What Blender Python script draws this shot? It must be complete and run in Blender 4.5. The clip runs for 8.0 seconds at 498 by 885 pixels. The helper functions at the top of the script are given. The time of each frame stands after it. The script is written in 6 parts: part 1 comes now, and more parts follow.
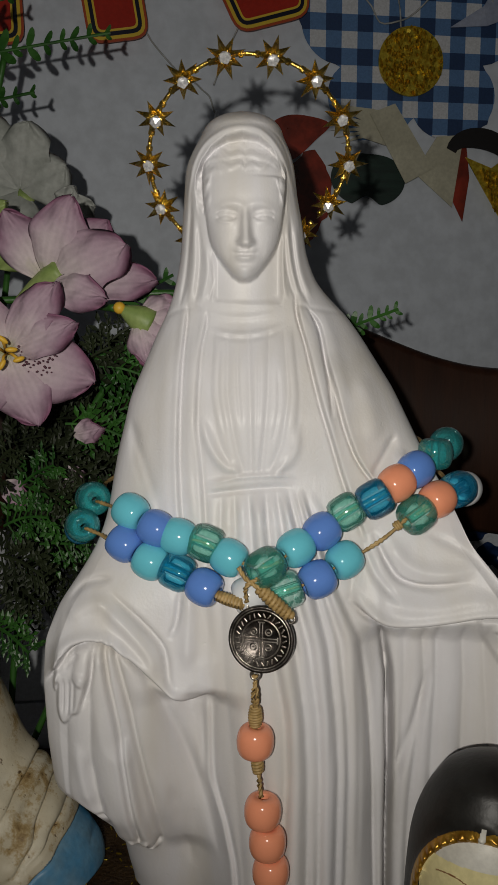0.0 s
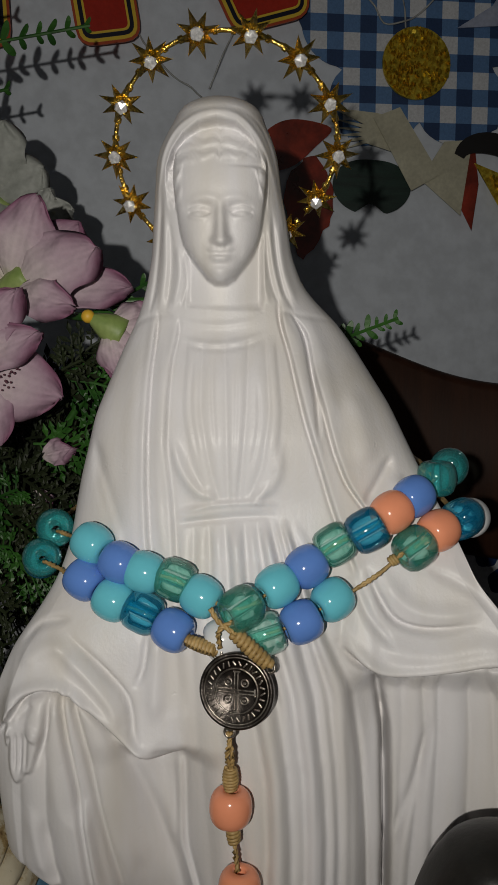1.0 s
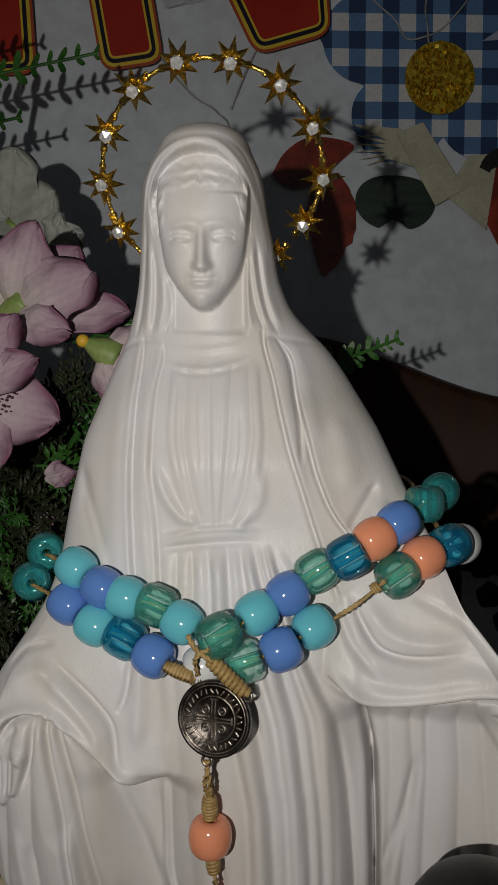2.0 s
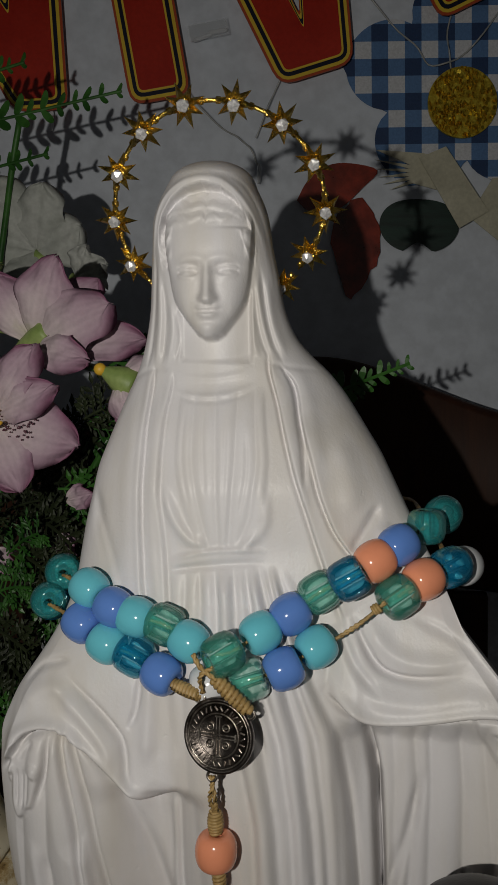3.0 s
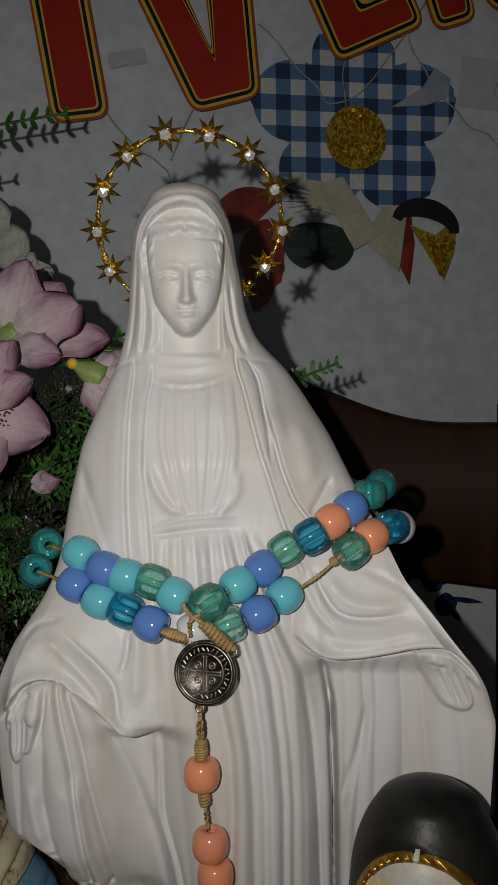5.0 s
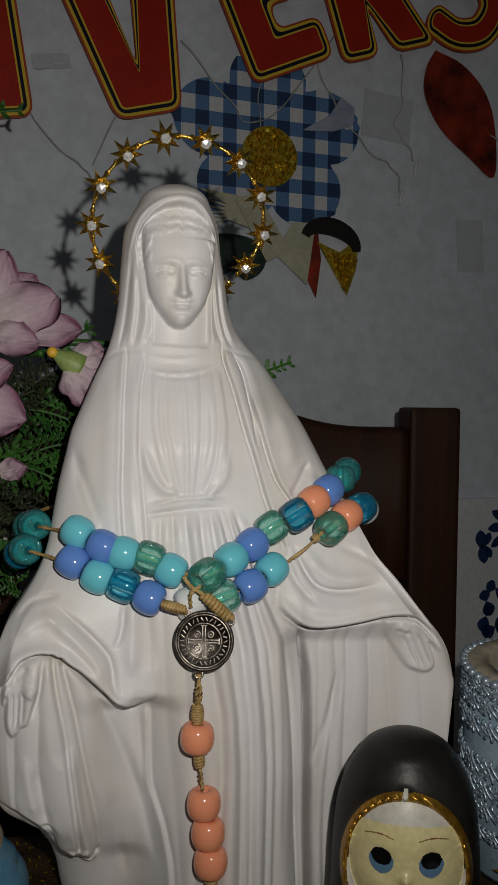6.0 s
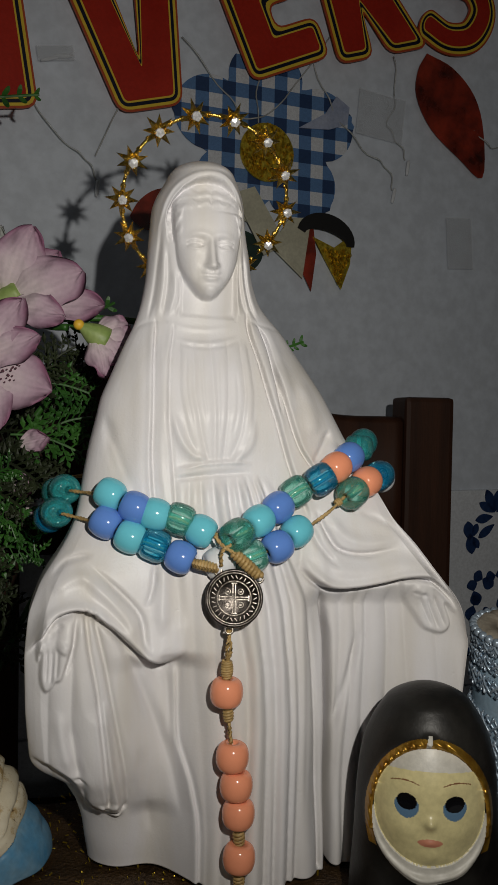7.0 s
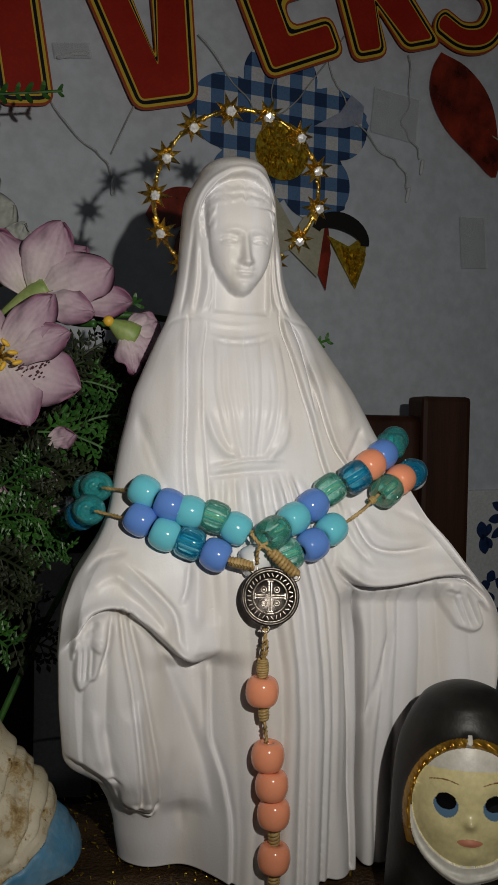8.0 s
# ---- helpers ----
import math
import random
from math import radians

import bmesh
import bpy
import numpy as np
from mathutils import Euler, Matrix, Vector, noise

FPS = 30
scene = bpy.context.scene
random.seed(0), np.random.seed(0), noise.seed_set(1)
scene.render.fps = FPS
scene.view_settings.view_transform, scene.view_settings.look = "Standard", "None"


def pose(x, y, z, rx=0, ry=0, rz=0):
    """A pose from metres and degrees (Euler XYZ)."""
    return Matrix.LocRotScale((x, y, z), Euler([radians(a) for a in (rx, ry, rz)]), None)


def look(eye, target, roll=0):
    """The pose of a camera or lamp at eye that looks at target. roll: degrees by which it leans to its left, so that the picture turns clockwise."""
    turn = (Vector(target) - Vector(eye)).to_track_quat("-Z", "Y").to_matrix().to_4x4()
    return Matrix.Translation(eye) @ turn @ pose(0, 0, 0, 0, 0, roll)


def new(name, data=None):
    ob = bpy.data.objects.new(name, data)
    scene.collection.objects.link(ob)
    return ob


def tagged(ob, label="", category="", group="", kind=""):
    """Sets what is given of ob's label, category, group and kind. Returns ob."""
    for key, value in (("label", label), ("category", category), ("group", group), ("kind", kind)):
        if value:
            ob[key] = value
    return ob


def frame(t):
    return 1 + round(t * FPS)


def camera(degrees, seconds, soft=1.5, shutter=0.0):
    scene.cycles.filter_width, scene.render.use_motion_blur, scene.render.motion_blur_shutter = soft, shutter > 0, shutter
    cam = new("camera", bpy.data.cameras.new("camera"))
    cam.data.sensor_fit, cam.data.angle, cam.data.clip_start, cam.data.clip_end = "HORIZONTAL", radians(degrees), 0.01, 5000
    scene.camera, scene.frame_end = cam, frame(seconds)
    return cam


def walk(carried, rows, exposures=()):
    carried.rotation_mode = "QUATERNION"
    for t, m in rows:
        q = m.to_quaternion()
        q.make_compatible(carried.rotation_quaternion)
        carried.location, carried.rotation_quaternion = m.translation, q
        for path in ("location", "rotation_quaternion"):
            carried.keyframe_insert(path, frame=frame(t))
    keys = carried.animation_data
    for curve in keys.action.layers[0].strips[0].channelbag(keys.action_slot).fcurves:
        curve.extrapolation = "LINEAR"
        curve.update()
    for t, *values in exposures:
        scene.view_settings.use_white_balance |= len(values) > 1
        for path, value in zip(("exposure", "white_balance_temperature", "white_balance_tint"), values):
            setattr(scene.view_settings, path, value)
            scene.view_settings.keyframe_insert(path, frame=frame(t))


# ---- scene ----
cam = camera(33.0, 8.0)
METRES, EYE, TILT, LEAN, TURN = 0.26, 0.95, -8.0, 0.0, 0.0
ROWS = [
    (0.0, 0.0, 0.0, 0.0, 0.0, 0.0, -0.0),
    (0.5, 0.0059, 0.0452, 0.0057, 0.3, 0.65, 0.01),
    (1.0, 0.0454, 0.1311, 0.0064, 0.92, 1.22, -0.04),
    (1.5, 0.0899, 0.1447, 0.0138, 2.43, 1.58, -0.03),
    (3.0, 0.18, 0.1075, 0.0286, 7.4, 3.32, 0.05),
    (3.5, 0.184, 0.0932, 0.0119, 7.51, 3.85, 0.21),
    (4.0, 0.1668, 0.074, 0.0088, 6.94, 4.14, 0.38),
    (4.5, 0.1422, -0.0064, -0.0101, 3.87, 4.29, 0.74),
    (6.0, -0.1763, -0.1381, -0.0841, -12.03, 5.37, 1.08),
    (6.5, -0.2019, -0.1578, -0.1149, -13.38, 5.8, 0.87),
    (7.0, -0.2726, -0.1581, -0.1552, -14.06, 5.99, 0.97),
    (7.5, -0.3202, -0.1528, -0.1407, -14.29, 6.06, 0.87),
    (8.0, -0.3261, -0.1343, -0.1595, -14.21, 6.06, 0.9),
]
EXPOSURES = [(0.0, 0.0), (1.5, -0.1), (3.0, -0.2), (4.5, -0.15), (6.0, -0.08), (7.0, 0.20), (8.0, 0.1)]
walk(cam, [(t, pose(0, 0, EYE, TILT, LEAN, TURN) @ pose(METRES * x, METRES * y, METRES * z, 90 + pitch, roll, yaw)) for t, x, y, z, yaw, pitch, roll in ROWS], EXPOSURES)

# ---- light: a dim room at night, lit by the torch of the phone that films ----
world = bpy.data.worlds.new("night_room")
world.use_nodes = True
world.node_tree.nodes["Background"].inputs["Color"].default_value = (1.0, 0.97, 0.92, 1)
# faint fill for the shadows; it enters by the opening added in the south wall
world.node_tree.nodes["Background"].inputs["Strength"].default_value = 0.07
scene.world = world
torch = bpy.data.lights.new("phone_torch", "SPOT")
torch.energy, torch.shadow_soft_size, torch.color = 3.4, 0.0025, (1.0, 0.95, 0.862)
torch.spot_size, torch.spot_blend = radians(125), 1.0
new("phone_torch", torch).matrix_world = look((-0.022, -0.05, 0.962), (0.01, 0.35, 1.0))

# ---- materials ----
def shader(name, build, rough=0.5, metal=0.0, **extra):
    """A Principled material; build(nodes, links, bsdf) adds the colour and relief."""
    m = bpy.data.materials.new(name)
    m.use_nodes = True
    n, l = m.node_tree.nodes, m.node_tree.links
    b = n["Principled BSDF"]
    b.inputs["Roughness"].default_value, b.inputs["Metallic"].default_value = rough, metal
    for key, value in extra.items():
        b.inputs[key.replace("_", " ")].default_value = value
    build(n, l, b)
    return m


def coords(n):
    return n.new("ShaderNodeTexCoord").outputs["Object"]


def noise_node(n, l, scale, detail=4.0, rough=0.55, vector=None, stretch=None):
    t = n.new("ShaderNodeTexNoise")
    t.inputs["Scale"].default_value, t.inputs["Detail"].default_value, t.inputs["Roughness"].default_value = scale, detail, rough
    v = vector or coords(n)
    if stretch:
        mp = n.new("ShaderNodeMapping")
        mp.inputs["Scale"].default_value = stretch
        l.new(v, mp.inputs["Vector"])
        v = mp.outputs["Vector"]
    l.new(v, t.inputs["Vector"])
    return t.outputs["Fac"]


def ramp(n, l, fac, *stops):
    r = n.new("ShaderNodeValToRGB")
    while len(r.color_ramp.elements) < len(stops):
        r.color_ramp.elements.new(0.5)
    for e, (p, c) in zip(r.color_ramp.elements, stops):
        e.position, e.color = p, (*c, 1)
    l.new(fac, r.inputs["Fac"])
    return r.outputs["Color"]


def mixed(n, l, fac, a, b, how="MIX"):
    m = n.new("ShaderNodeMix")
    m.data_type, m.blend_type = "RGBA", how
    for sock, v in ((m.inputs["Factor"], fac), (m.inputs["A"], a), (m.inputs["B"], b)):
        if isinstance(v, bpy.types.NodeSocket):
            l.new(v, sock)
        else:
            sock.default_value = v if sock.name == "Factor" else (*v, 1)
    return m.outputs["Result"]


def relief(n, l, b, height, strength=0.3, distance=0.001):
    u = n.new("ShaderNodeBump")
    u.inputs["Strength"].default_value, u.inputs["Distance"].default_value = strength, distance
    l.new(height, u.inputs["Height"])
    l.new(u.outputs["Normal"], b.inputs["Normal"])


def mottled(name, dark, light, scale=40, rough=0.5, metal=0.0, bump=0.2, fine=400, dist=0.0006, stretch=None, **extra):
    """A surface with two scales of variation and a fine relief."""
    def build(n, l, b):
        big = noise_node(n, l, scale, stretch=stretch)
        small = noise_node(n, l, fine, 3.0, stretch=stretch)
        base = ramp(n, l, big, (0.3, dark), (0.7, light))
        dust = ramp(n, l, small, (0.35, (0.86, 0.86, 0.86)), (0.65, (1.0, 1.0, 1.0)))
        l.new(mixed(n, l, 1.0, base, dust, "MULTIPLY"), b.inputs["Base Color"])
        r = n.new("ShaderNodeMapRange")
        r.inputs["To Min"].default_value, r.inputs["To Max"].default_value = max(rough - 0.08, 0.02), min(rough + 0.1, 1)
        l.new(big, r.inputs["Value"])
        l.new(r.outputs["Result"], b.inputs["Roughness"])
        relief(n, l, b, small, bump, dist)
    return shader(name, build, rough, metal, **extra)


def plain(name, colour, rough=0.4, metal=0.0, **extra):
    def build(n, l, b):
        f = noise_node(n, l, 120, 3.0)
        l.new(ramp(n, l, f, (0.3, [c * 0.92 for c in colour]), (0.7, colour)), b.inputs["Base Color"])
    return shader(name, build, rough, metal, **extra)


def clear(name, tint, body, cloud=0.13, bend=0.14):
    """Tinted clear glass: part of the light goes straight through, part is bent, a little is scattered; a sharp gloss lies on top."""
    m = bpy.data.materials.new(name)
    m.use_nodes = True
    n, l = m.node_tree.nodes, m.node_tree.links
    n.remove(n["Principled BSDF"])
    f = noise_node(n, l, 160, 3.0)
    colour = ramp(n, l, f, (0.35, [c * 0.95 for c in tint]), (0.7, tint))
    see, refract, scatter, gloss = (n.new(k) for k in ("ShaderNodeBsdfTransparent", "ShaderNodeBsdfRefraction", "ShaderNodeBsdfDiffuse", "ShaderNodeBsdfGlossy"))
    for node in (see, refract):
        l.new(colour, node.inputs["Color"])
    scatter.inputs["Color"].default_value = (*body, 1)
    refract.inputs["Roughness"].default_value, refract.inputs["IOR"].default_value = 0.02, 1.5
    gloss.inputs["Roughness"].default_value = 0.05
    rim = n.new("ShaderNodeFresnel")
    rim.inputs["IOR"].default_value = 1.6
    last = see.outputs["BSDF"]
    for fac, node in ((bend, refract), (cloud, scatter), (rim.outputs["Fac"], gloss)):
        mix = n.new("ShaderNodeMixShader")
        if isinstance(fac, float):
            mix.inputs["Fac"].default_value = fac
        else:
            l.new(fac, mix.inputs["Fac"])
        l.new(last, mix.inputs[1])
        l.new(node.outputs["BSDF"], mix.inputs[2])
        last = mix.outputs["Shader"]
    l.new(last, n["Material Output"].inputs["Surface"])
    return m


def build_plaster(n, l, b):
    big = noise_node(n, l, 22, 5.0)
    run = noise_node(n, l, 60, 3.0, stretch=(1, 1, 0.12))
    fine = noise_node(n, l, 900, 2.0)
    base = ramp(n, l, big, (0.3, (0.70, 0.692, 0.706)), (0.65, (0.765, 0.755, 0.778)))
    yellowed = ramp(n, l, run, (0.40, (1, 1, 1)), (0.75, (0.92, 0.89, 0.81)))
    l.new(mixed(n, l, 1.0, base, yellowed, "MULTIPLY"), b.inputs["Base Color"])
    streak = noise_node(n, l, 420, 4.0, stretch=(1, 1, 0.1))
    pits = noise_node(n, l, 260, 2.0)
    deep = ramp(n, l, pits, (0.22, (0, 0, 0)), (0.30, (1, 1, 1)))
    both = mixed(n, l, 0.5, streak, fine)
    relief(n, l, b, mixed(n, l, 1.0, both, deep, "MULTIPLY"), 0.24, 0.0006)


PLASTER = shader("white_plaster", build_plaster, 0.42, Specular_IOR_Level=0.35)
WALL_PAINT = mottled("white_wall_paint", (0.640, 0.69, 0.765), (0.685, 0.735, 0.815), 4, 0.55, bump=0.12, fine=90, dist=0.0008)
CHAIR_WOOD = mottled("dark_stained_wood", (0.026, 0.009, 0.004), (0.055, 0.02, 0.009), 9, 0.6, fine=120, stretch=(8, 8, 0.6), Specular_IOR_Level=0.25)
CLOTH = mottled("brown_glitter_cloth", (0.035, 0.02, 0.01), (0.11, 0.065, 0.03), 60, 0.35, metal=0.3, bump=0.8, fine=500, dist=0.002)
GOLD = mottled("gold_metal", (0.88, 0.54, 0.08), (1.0, 0.76, 0.20), 400, 0.27, metal=1.0, bump=0.9, fine=420, dist=0.0016)
CRYSTAL = mottled("foil_backed_crystal", (0.55, 0.55, 0.57), (1.0, 1.0, 1.0), 900, 0.16, metal=0.45, bump=0.2, fine=900, dist=0.001)
PEWTER = mottled("old_silver_metal", (0.30, 0.26, 0.22), (0.58, 0.53, 0.47), 300, 0.30, metal=1.0, bump=0.4)
DARK_PEWTER = mottled("darkened_silver_metal", (0.07, 0.06, 0.055), (0.17, 0.15, 0.135), 260, 0.36, metal=1.0, bump=0.5)
TWINE = mottled("waxed_tan_cord", (0.31, 0.20, 0.07), (0.54, 0.37, 0.15), 300, 0.5, bump=0.5)
TURQUOISE = plain("turquoise_glaze", (0.15, 0.58, 0.70), 0.12)
BLUE = plain("periwinkle_glaze", (0.12, 0.26, 0.68), 0.12)
CORAL = plain("coral_glaze", (0.90, 0.34, 0.19), 0.15)
CLEAR_GREEN = clear("clear_sea_green", (0.91, 1.0, 0.985), (0.18, 1.0, 0.76), 0.17, 0.12)
CLEAR_BLUE = clear("clear_blue", (0.64, 0.97, 1.0), (0.01, 0.50, 1.0), 0.18, 0.12)
CLEAR_TEAL = clear("clear_teal", (0.78, 0.99, 0.99), (0.08, 0.70, 0.72), 0.20, 0.12)


# ---- making meshes ----
def thing(name, label, category, group="", kind="", at=(0, 0, 0)):
    ob = new(name)
    ob.empty_display_size = 0.01
    ob.location = at
    return tagged(ob, label, category, group, kind)


def part(name, bm, material, parent=None, label="", smooth=True, m=None):
    """Links a bmesh as one mesh object, under a thing or a part."""
    me = bpy.data.meshes.new(name)
    bm.normal_update()
    bm.to_mesh(me)
    bm.free()
    for mat in material if isinstance(material, (list, tuple)) else (material,):
        me.materials.append(mat)
    if smooth:
        me.shade_smooth()
    ob = new(name, me)
    if parent:
        ob.parent = parent
    if m is not None:
        ob.matrix_basis = m
    return tagged(ob, label)


def box(sx, sy, sz, bevel=0.0, m=None, segments=2):
    bm = bmesh.new()
    bmesh.ops.create_cube(bm, size=1.0, matrix=Matrix.Diagonal((sx, sy, sz, 1)))
    if bevel:
        bmesh.ops.bevel(bm, geom=bm.edges[:], offset=bevel, segments=segments, affect="EDGES", profile=0.6)
    if m is not None:
        bm.transform(m)
    return bm


def lathe(profile, segments=32, squash=1.0):
    """A turned body from (radius, z) pairs."""
    bm = bmesh.new()
    rings = []
    for r, z in profile:
        if r < 1e-6:
            rings.append([bm.verts.new((0, 0, z))])
        else:
            rings.append([bm.verts.new((r * math.cos(2 * math.pi * k / segments), squash * r * math.sin(2 * math.pi * k / segments), z)) for k in range(segments)])
    for a, b in zip(rings, rings[1:]):
        for k in range(segments):
            j = (k + 1) % segments
            if len(a) == 1 and len(b) == 1:
                continue
            if len(a) == 1:
                bm.faces.new((a[0], b[j], b[k]))
            elif len(b) == 1:
                bm.faces.new((a[k], a[j], b[0]))
            else:
                bm.faces.new((a[k], a[j], b[j], b[k]))
    bmesh.ops.recalc_face_normals(bm, faces=bm.faces)
    return bm


def tube(points, radius, sides=8, closed=False, bm=None, taper=None):
    """A round rod along points."""
    bm = bm or bmesh.new()
    pts = [Vector(p) for p in points]
    rings, n = [], len(pts)
    for i, p in enumerate(pts):
        a, b = (pts[i - 1], pts[(i + 1) % n]) if closed else (pts[max(i - 1, 0)], pts[min(i + 1, n - 1)])
        q = (b - a).to_track_quat("Z", "Y")
        r = radius * (taper(i / max(n - 1, 1)) if taper else 1)
        rings.append([bm.verts.new(p + q @ Vector((r * math.cos(2 * math.pi * k / sides), r * math.sin(2 * math.pi * k / sides), 0))) for k in range(sides)])
    for i in range(n if closed else n - 1):
        a, b = rings[i], rings[(i + 1) % n]
        for k in range(sides):
            bm.faces.new((a[k], a[(k + 1) % sides], b[(k + 1) % sides], b[k]))
    if not closed:
        bm.faces.new(rings[0][::-1])
        bm.faces.new(rings[-1])
    return bm


def glide(points, steps=8):
    """A smooth line through points (Catmull-Rom)."""
    p = [np.array(q, float) for q in points]
    p = [2 * p[0] - p[1]] + p + [2 * p[-1] - p[-2]]
    out = []
    for a, b, c, d in zip(p, p[1:], p[2:], p[3:]):
        for k in range(steps):
            t = k / steps
            out.append(0.5 * (2 * b + (c - a) * t + (2 * a - 5 * b + 4 * c - d) * t * t + (3 * b - a - 3 * c + d) * t ** 3))
    return out + [p[-2]]


def build_gingham(n, l, b):
    """White cloth with crossing blue bands, darker where they cross."""
    sep = n.new("ShaderNodeSeparateXYZ")
    l.new(coords(n), sep.inputs[0])
    bands = []
    for axis in ("X", "Z"):
        w = n.new("ShaderNodeMath")
        w.operation = "PINGPONG"
        w.inputs[1].default_value = 0.0125
        l.new(sep.outputs[axis], w.inputs[0])
        g = n.new("ShaderNodeMath")
        g.operation = "GREATER_THAN"
        g.inputs[1].default_value = 0.00625
        l.new(w.outputs[0], g.inputs[0])
        bands.append(g.outputs[0])
    add = n.new("ShaderNodeMath")
    add.operation = "ADD"
    l.new(bands[0], add.inputs[0])
    l.new(bands[1], add.inputs[1])
    half = n.new("ShaderNodeMath")
    half.operation = "MULTIPLY"
    half.inputs[1].default_value = 0.5
    l.new(add.outputs[0], half.inputs[0])
    c = ramp(n, l, half.outputs[0], (0.0, (0.66, 0.68, 0.72)), (0.5, (0.10, 0.21, 0.42)), (1.0, (0.015, 0.045, 0.13)))
    weave = noise_node(n, l, 700, 2.0)
    l.new(mixed(n, l, 1.0, c, ramp(n, l, weave, (0.3, (0.8, 0.8, 0.8)), (0.7, (1, 1, 1))), "MULTIPLY"), b.inputs["Base Color"])
    relief(n, l, b, weave, 0.3, 0.0005)


def build_petal(n, l, b):
    """Silk petal: pale towards the heart, mauve-pink at the rim, fine weave and streaks."""
    fibre = noise_node(n, l, 500, 2.0)
    at = n.new("ShaderNodeAttribute")
    at.attribute_name = "reach"
    blush = noise_node(n, l, 60, 3.0)
    add = n.new("ShaderNodeMath")
    add.operation = "MULTIPLY_ADD"
    add.inputs[1].default_value = 0.5
    l.new(blush, add.inputs[0])
    l.new(at.outputs["Fac"], add.inputs[2])
    c = ramp(n, l, add.outputs[0], (0.20, (0.40, 0.42, 0.20)), (0.38, (0.60, 0.52, 0.53)), (0.62, (0.45, 0.34, 0.40)), (0.82, (0.33, 0.21, 0.28)), (1.0, (0.24, 0.10, 0.17)))
    ac = n.new("ShaderNodeAttribute")
    ac.attribute_name = "across"
    wave = n.new("ShaderNodeMath")
    wave.operation = "MULTIPLY_ADD"
    wave.inputs[1].default_value, wave.inputs[2].default_value = 26.0, 0.0
    l.new(ac.outputs["Fac"], wave.inputs[0])
    rib = n.new("ShaderNodeMath")
    rib.operation = "SINE"
    l.new(wave.outputs[0], rib.inputs[0])
    veins = n.new("ShaderNodeMath")
    veins.operation = "MULTIPLY_ADD"
    veins.inputs[1].default_value = 0.12
    l.new(rib.outputs[0], veins.inputs[0])
    l.new(fibre, veins.inputs[2])
    l.new(mixed(n, l, 1.0, c, ramp(n, l, veins.outputs[0], (0.1, (0.86, 0.86, 0.86)), (0.7, (1, 1, 1))), "MULTIPLY"), b.inputs["Base Color"])
    relief(n, l, b, veins.outputs[0], 0.4, 0.0006)


GINGHAM = shader("blue_gingham", build_gingham, 0.6)
PETAL = shader("pink_silk_petal", build_petal, 0.8, Specular_IOR_Level=0.25)
WHITE_PETAL = mottled("white_silk_petal", (0.30, 0.32, 0.29), (0.42, 0.43, 0.41), 30, 0.6, bump=0.4)
GREEN = mottled("green_plastic_leaf", (0.012, 0.055, 0.008), (0.045, 0.15, 0.022), 60, 0.42)
# the green leaf again, with the shade inside the bunch put into its colour
SHADED_GREEN = mottled("shaded_green_plastic_leaf", (0.010, 0.014, 0.006), (0.026, 0.036, 0.014), 60, 0.55, Specular_IOR_Level=0.25)
CALYX = mottled("pale_green_calyx", (0.17, 0.27, 0.06), (0.34, 0.41, 0.15), 50, 0.5)
STAMEN = plain("yellow_stamen", (0.75, 0.45, 0.04), 0.5)
SPECKLE = plain("dark_speckle", (0.1, 0.03, 0.05), 0.7)
SIGN_RED = mottled("red_card", (0.36, 0.018, 0.008), (0.46, 0.028, 0.012), 20, 0.3, bump=0.05)
SIGN_YELLOW = plain("yellow_card", (0.74, 0.52, 0.05), 0.35)
SIGN_NAVY = plain("navy_card", (0.006, 0.008, 0.022), 0.35)
SIGN_EDGE = plain("orange_red_card", (0.42, 0.07, 0.02), 0.4)
GLITTER = mottled("gold_glitter", (0.55, 0.33, 0.02), (1.0, 0.80, 0.10), 300, 0.36, metal=0.85, bump=0.4)
LEAF_RED = mottled("dark_red_foil", (0.014, 0.007, 0.005), (0.40, 0.045, 0.02), 34, 0.28)
PAPER_GREEN = mottled("bottle_green_paper", (0.003, 0.012, 0.009), (0.012, 0.045, 0.032), 20, 0.5, stretch=(1, 1, 9))
PAPER_CREAM = mottled("cream_paper", (0.42, 0.40, 0.30), (0.62, 0.60, 0.46), 30, 0.55)
FOLD_PAPER = mottled("pale_lilac_paper_back", (0.26, 0.31, 0.46), (0.44, 0.48, 0.60), 60, 0.3)
PAPER_BLACK = plain("black_paper", (0.008, 0.007, 0.007), 0.5)
WIRE = plain("clear_wire", (0.55, 0.56, 0.54), 0.25, Alpha=0.55)
LED = plain("clear_led", (0.85, 0.87, 0.9), 0.1, Alpha=0.7)
TAPE = plain("clear_tape", (0.75, 0.78, 0.82), 0.2, Alpha=0.22)
TILE = mottled("white_glazed_tile", (0.72, 0.75, 0.80), (0.80, 0.83, 0.87), 10, 0.18, bump=0.05)
TILE_BLUE = mottled("cobalt_tile_paint", (0.006, 0.014, 0.05), (0.03, 0.07, 0.2), 60, 0.2, bump=0.05)
NUN_BLACK = mottled("worn_black_paint", (0.004, 0.004, 0.004), (0.024, 0.022, 0.019), 45, 0.42, bump=0.2, Specular_IOR_Level=0.35)
NUN_SKIN = mottled("yellowed_doll_skin", (0.70, 0.62, 0.32), (0.78, 0.70, 0.39), 18, 0.32, bump=0.05)
NUN_WHITE = mottled("white_paint", (0.56, 0.54, 0.47), (0.70, 0.68, 0.62), 60, 0.4)
NUN_GOLD = mottled("gold_paint", (0.28, 0.13, 0.015), (0.62, 0.36, 0.05), 160, 0.3, metal=0.7, bump=0.6)
NUN_EYE = plain("black_gloss", (0.005, 0.005, 0.006), 0.08)
NUN_BLUE = plain("blue_eye_shadow", (0.10, 0.19, 0.30), 0.35)
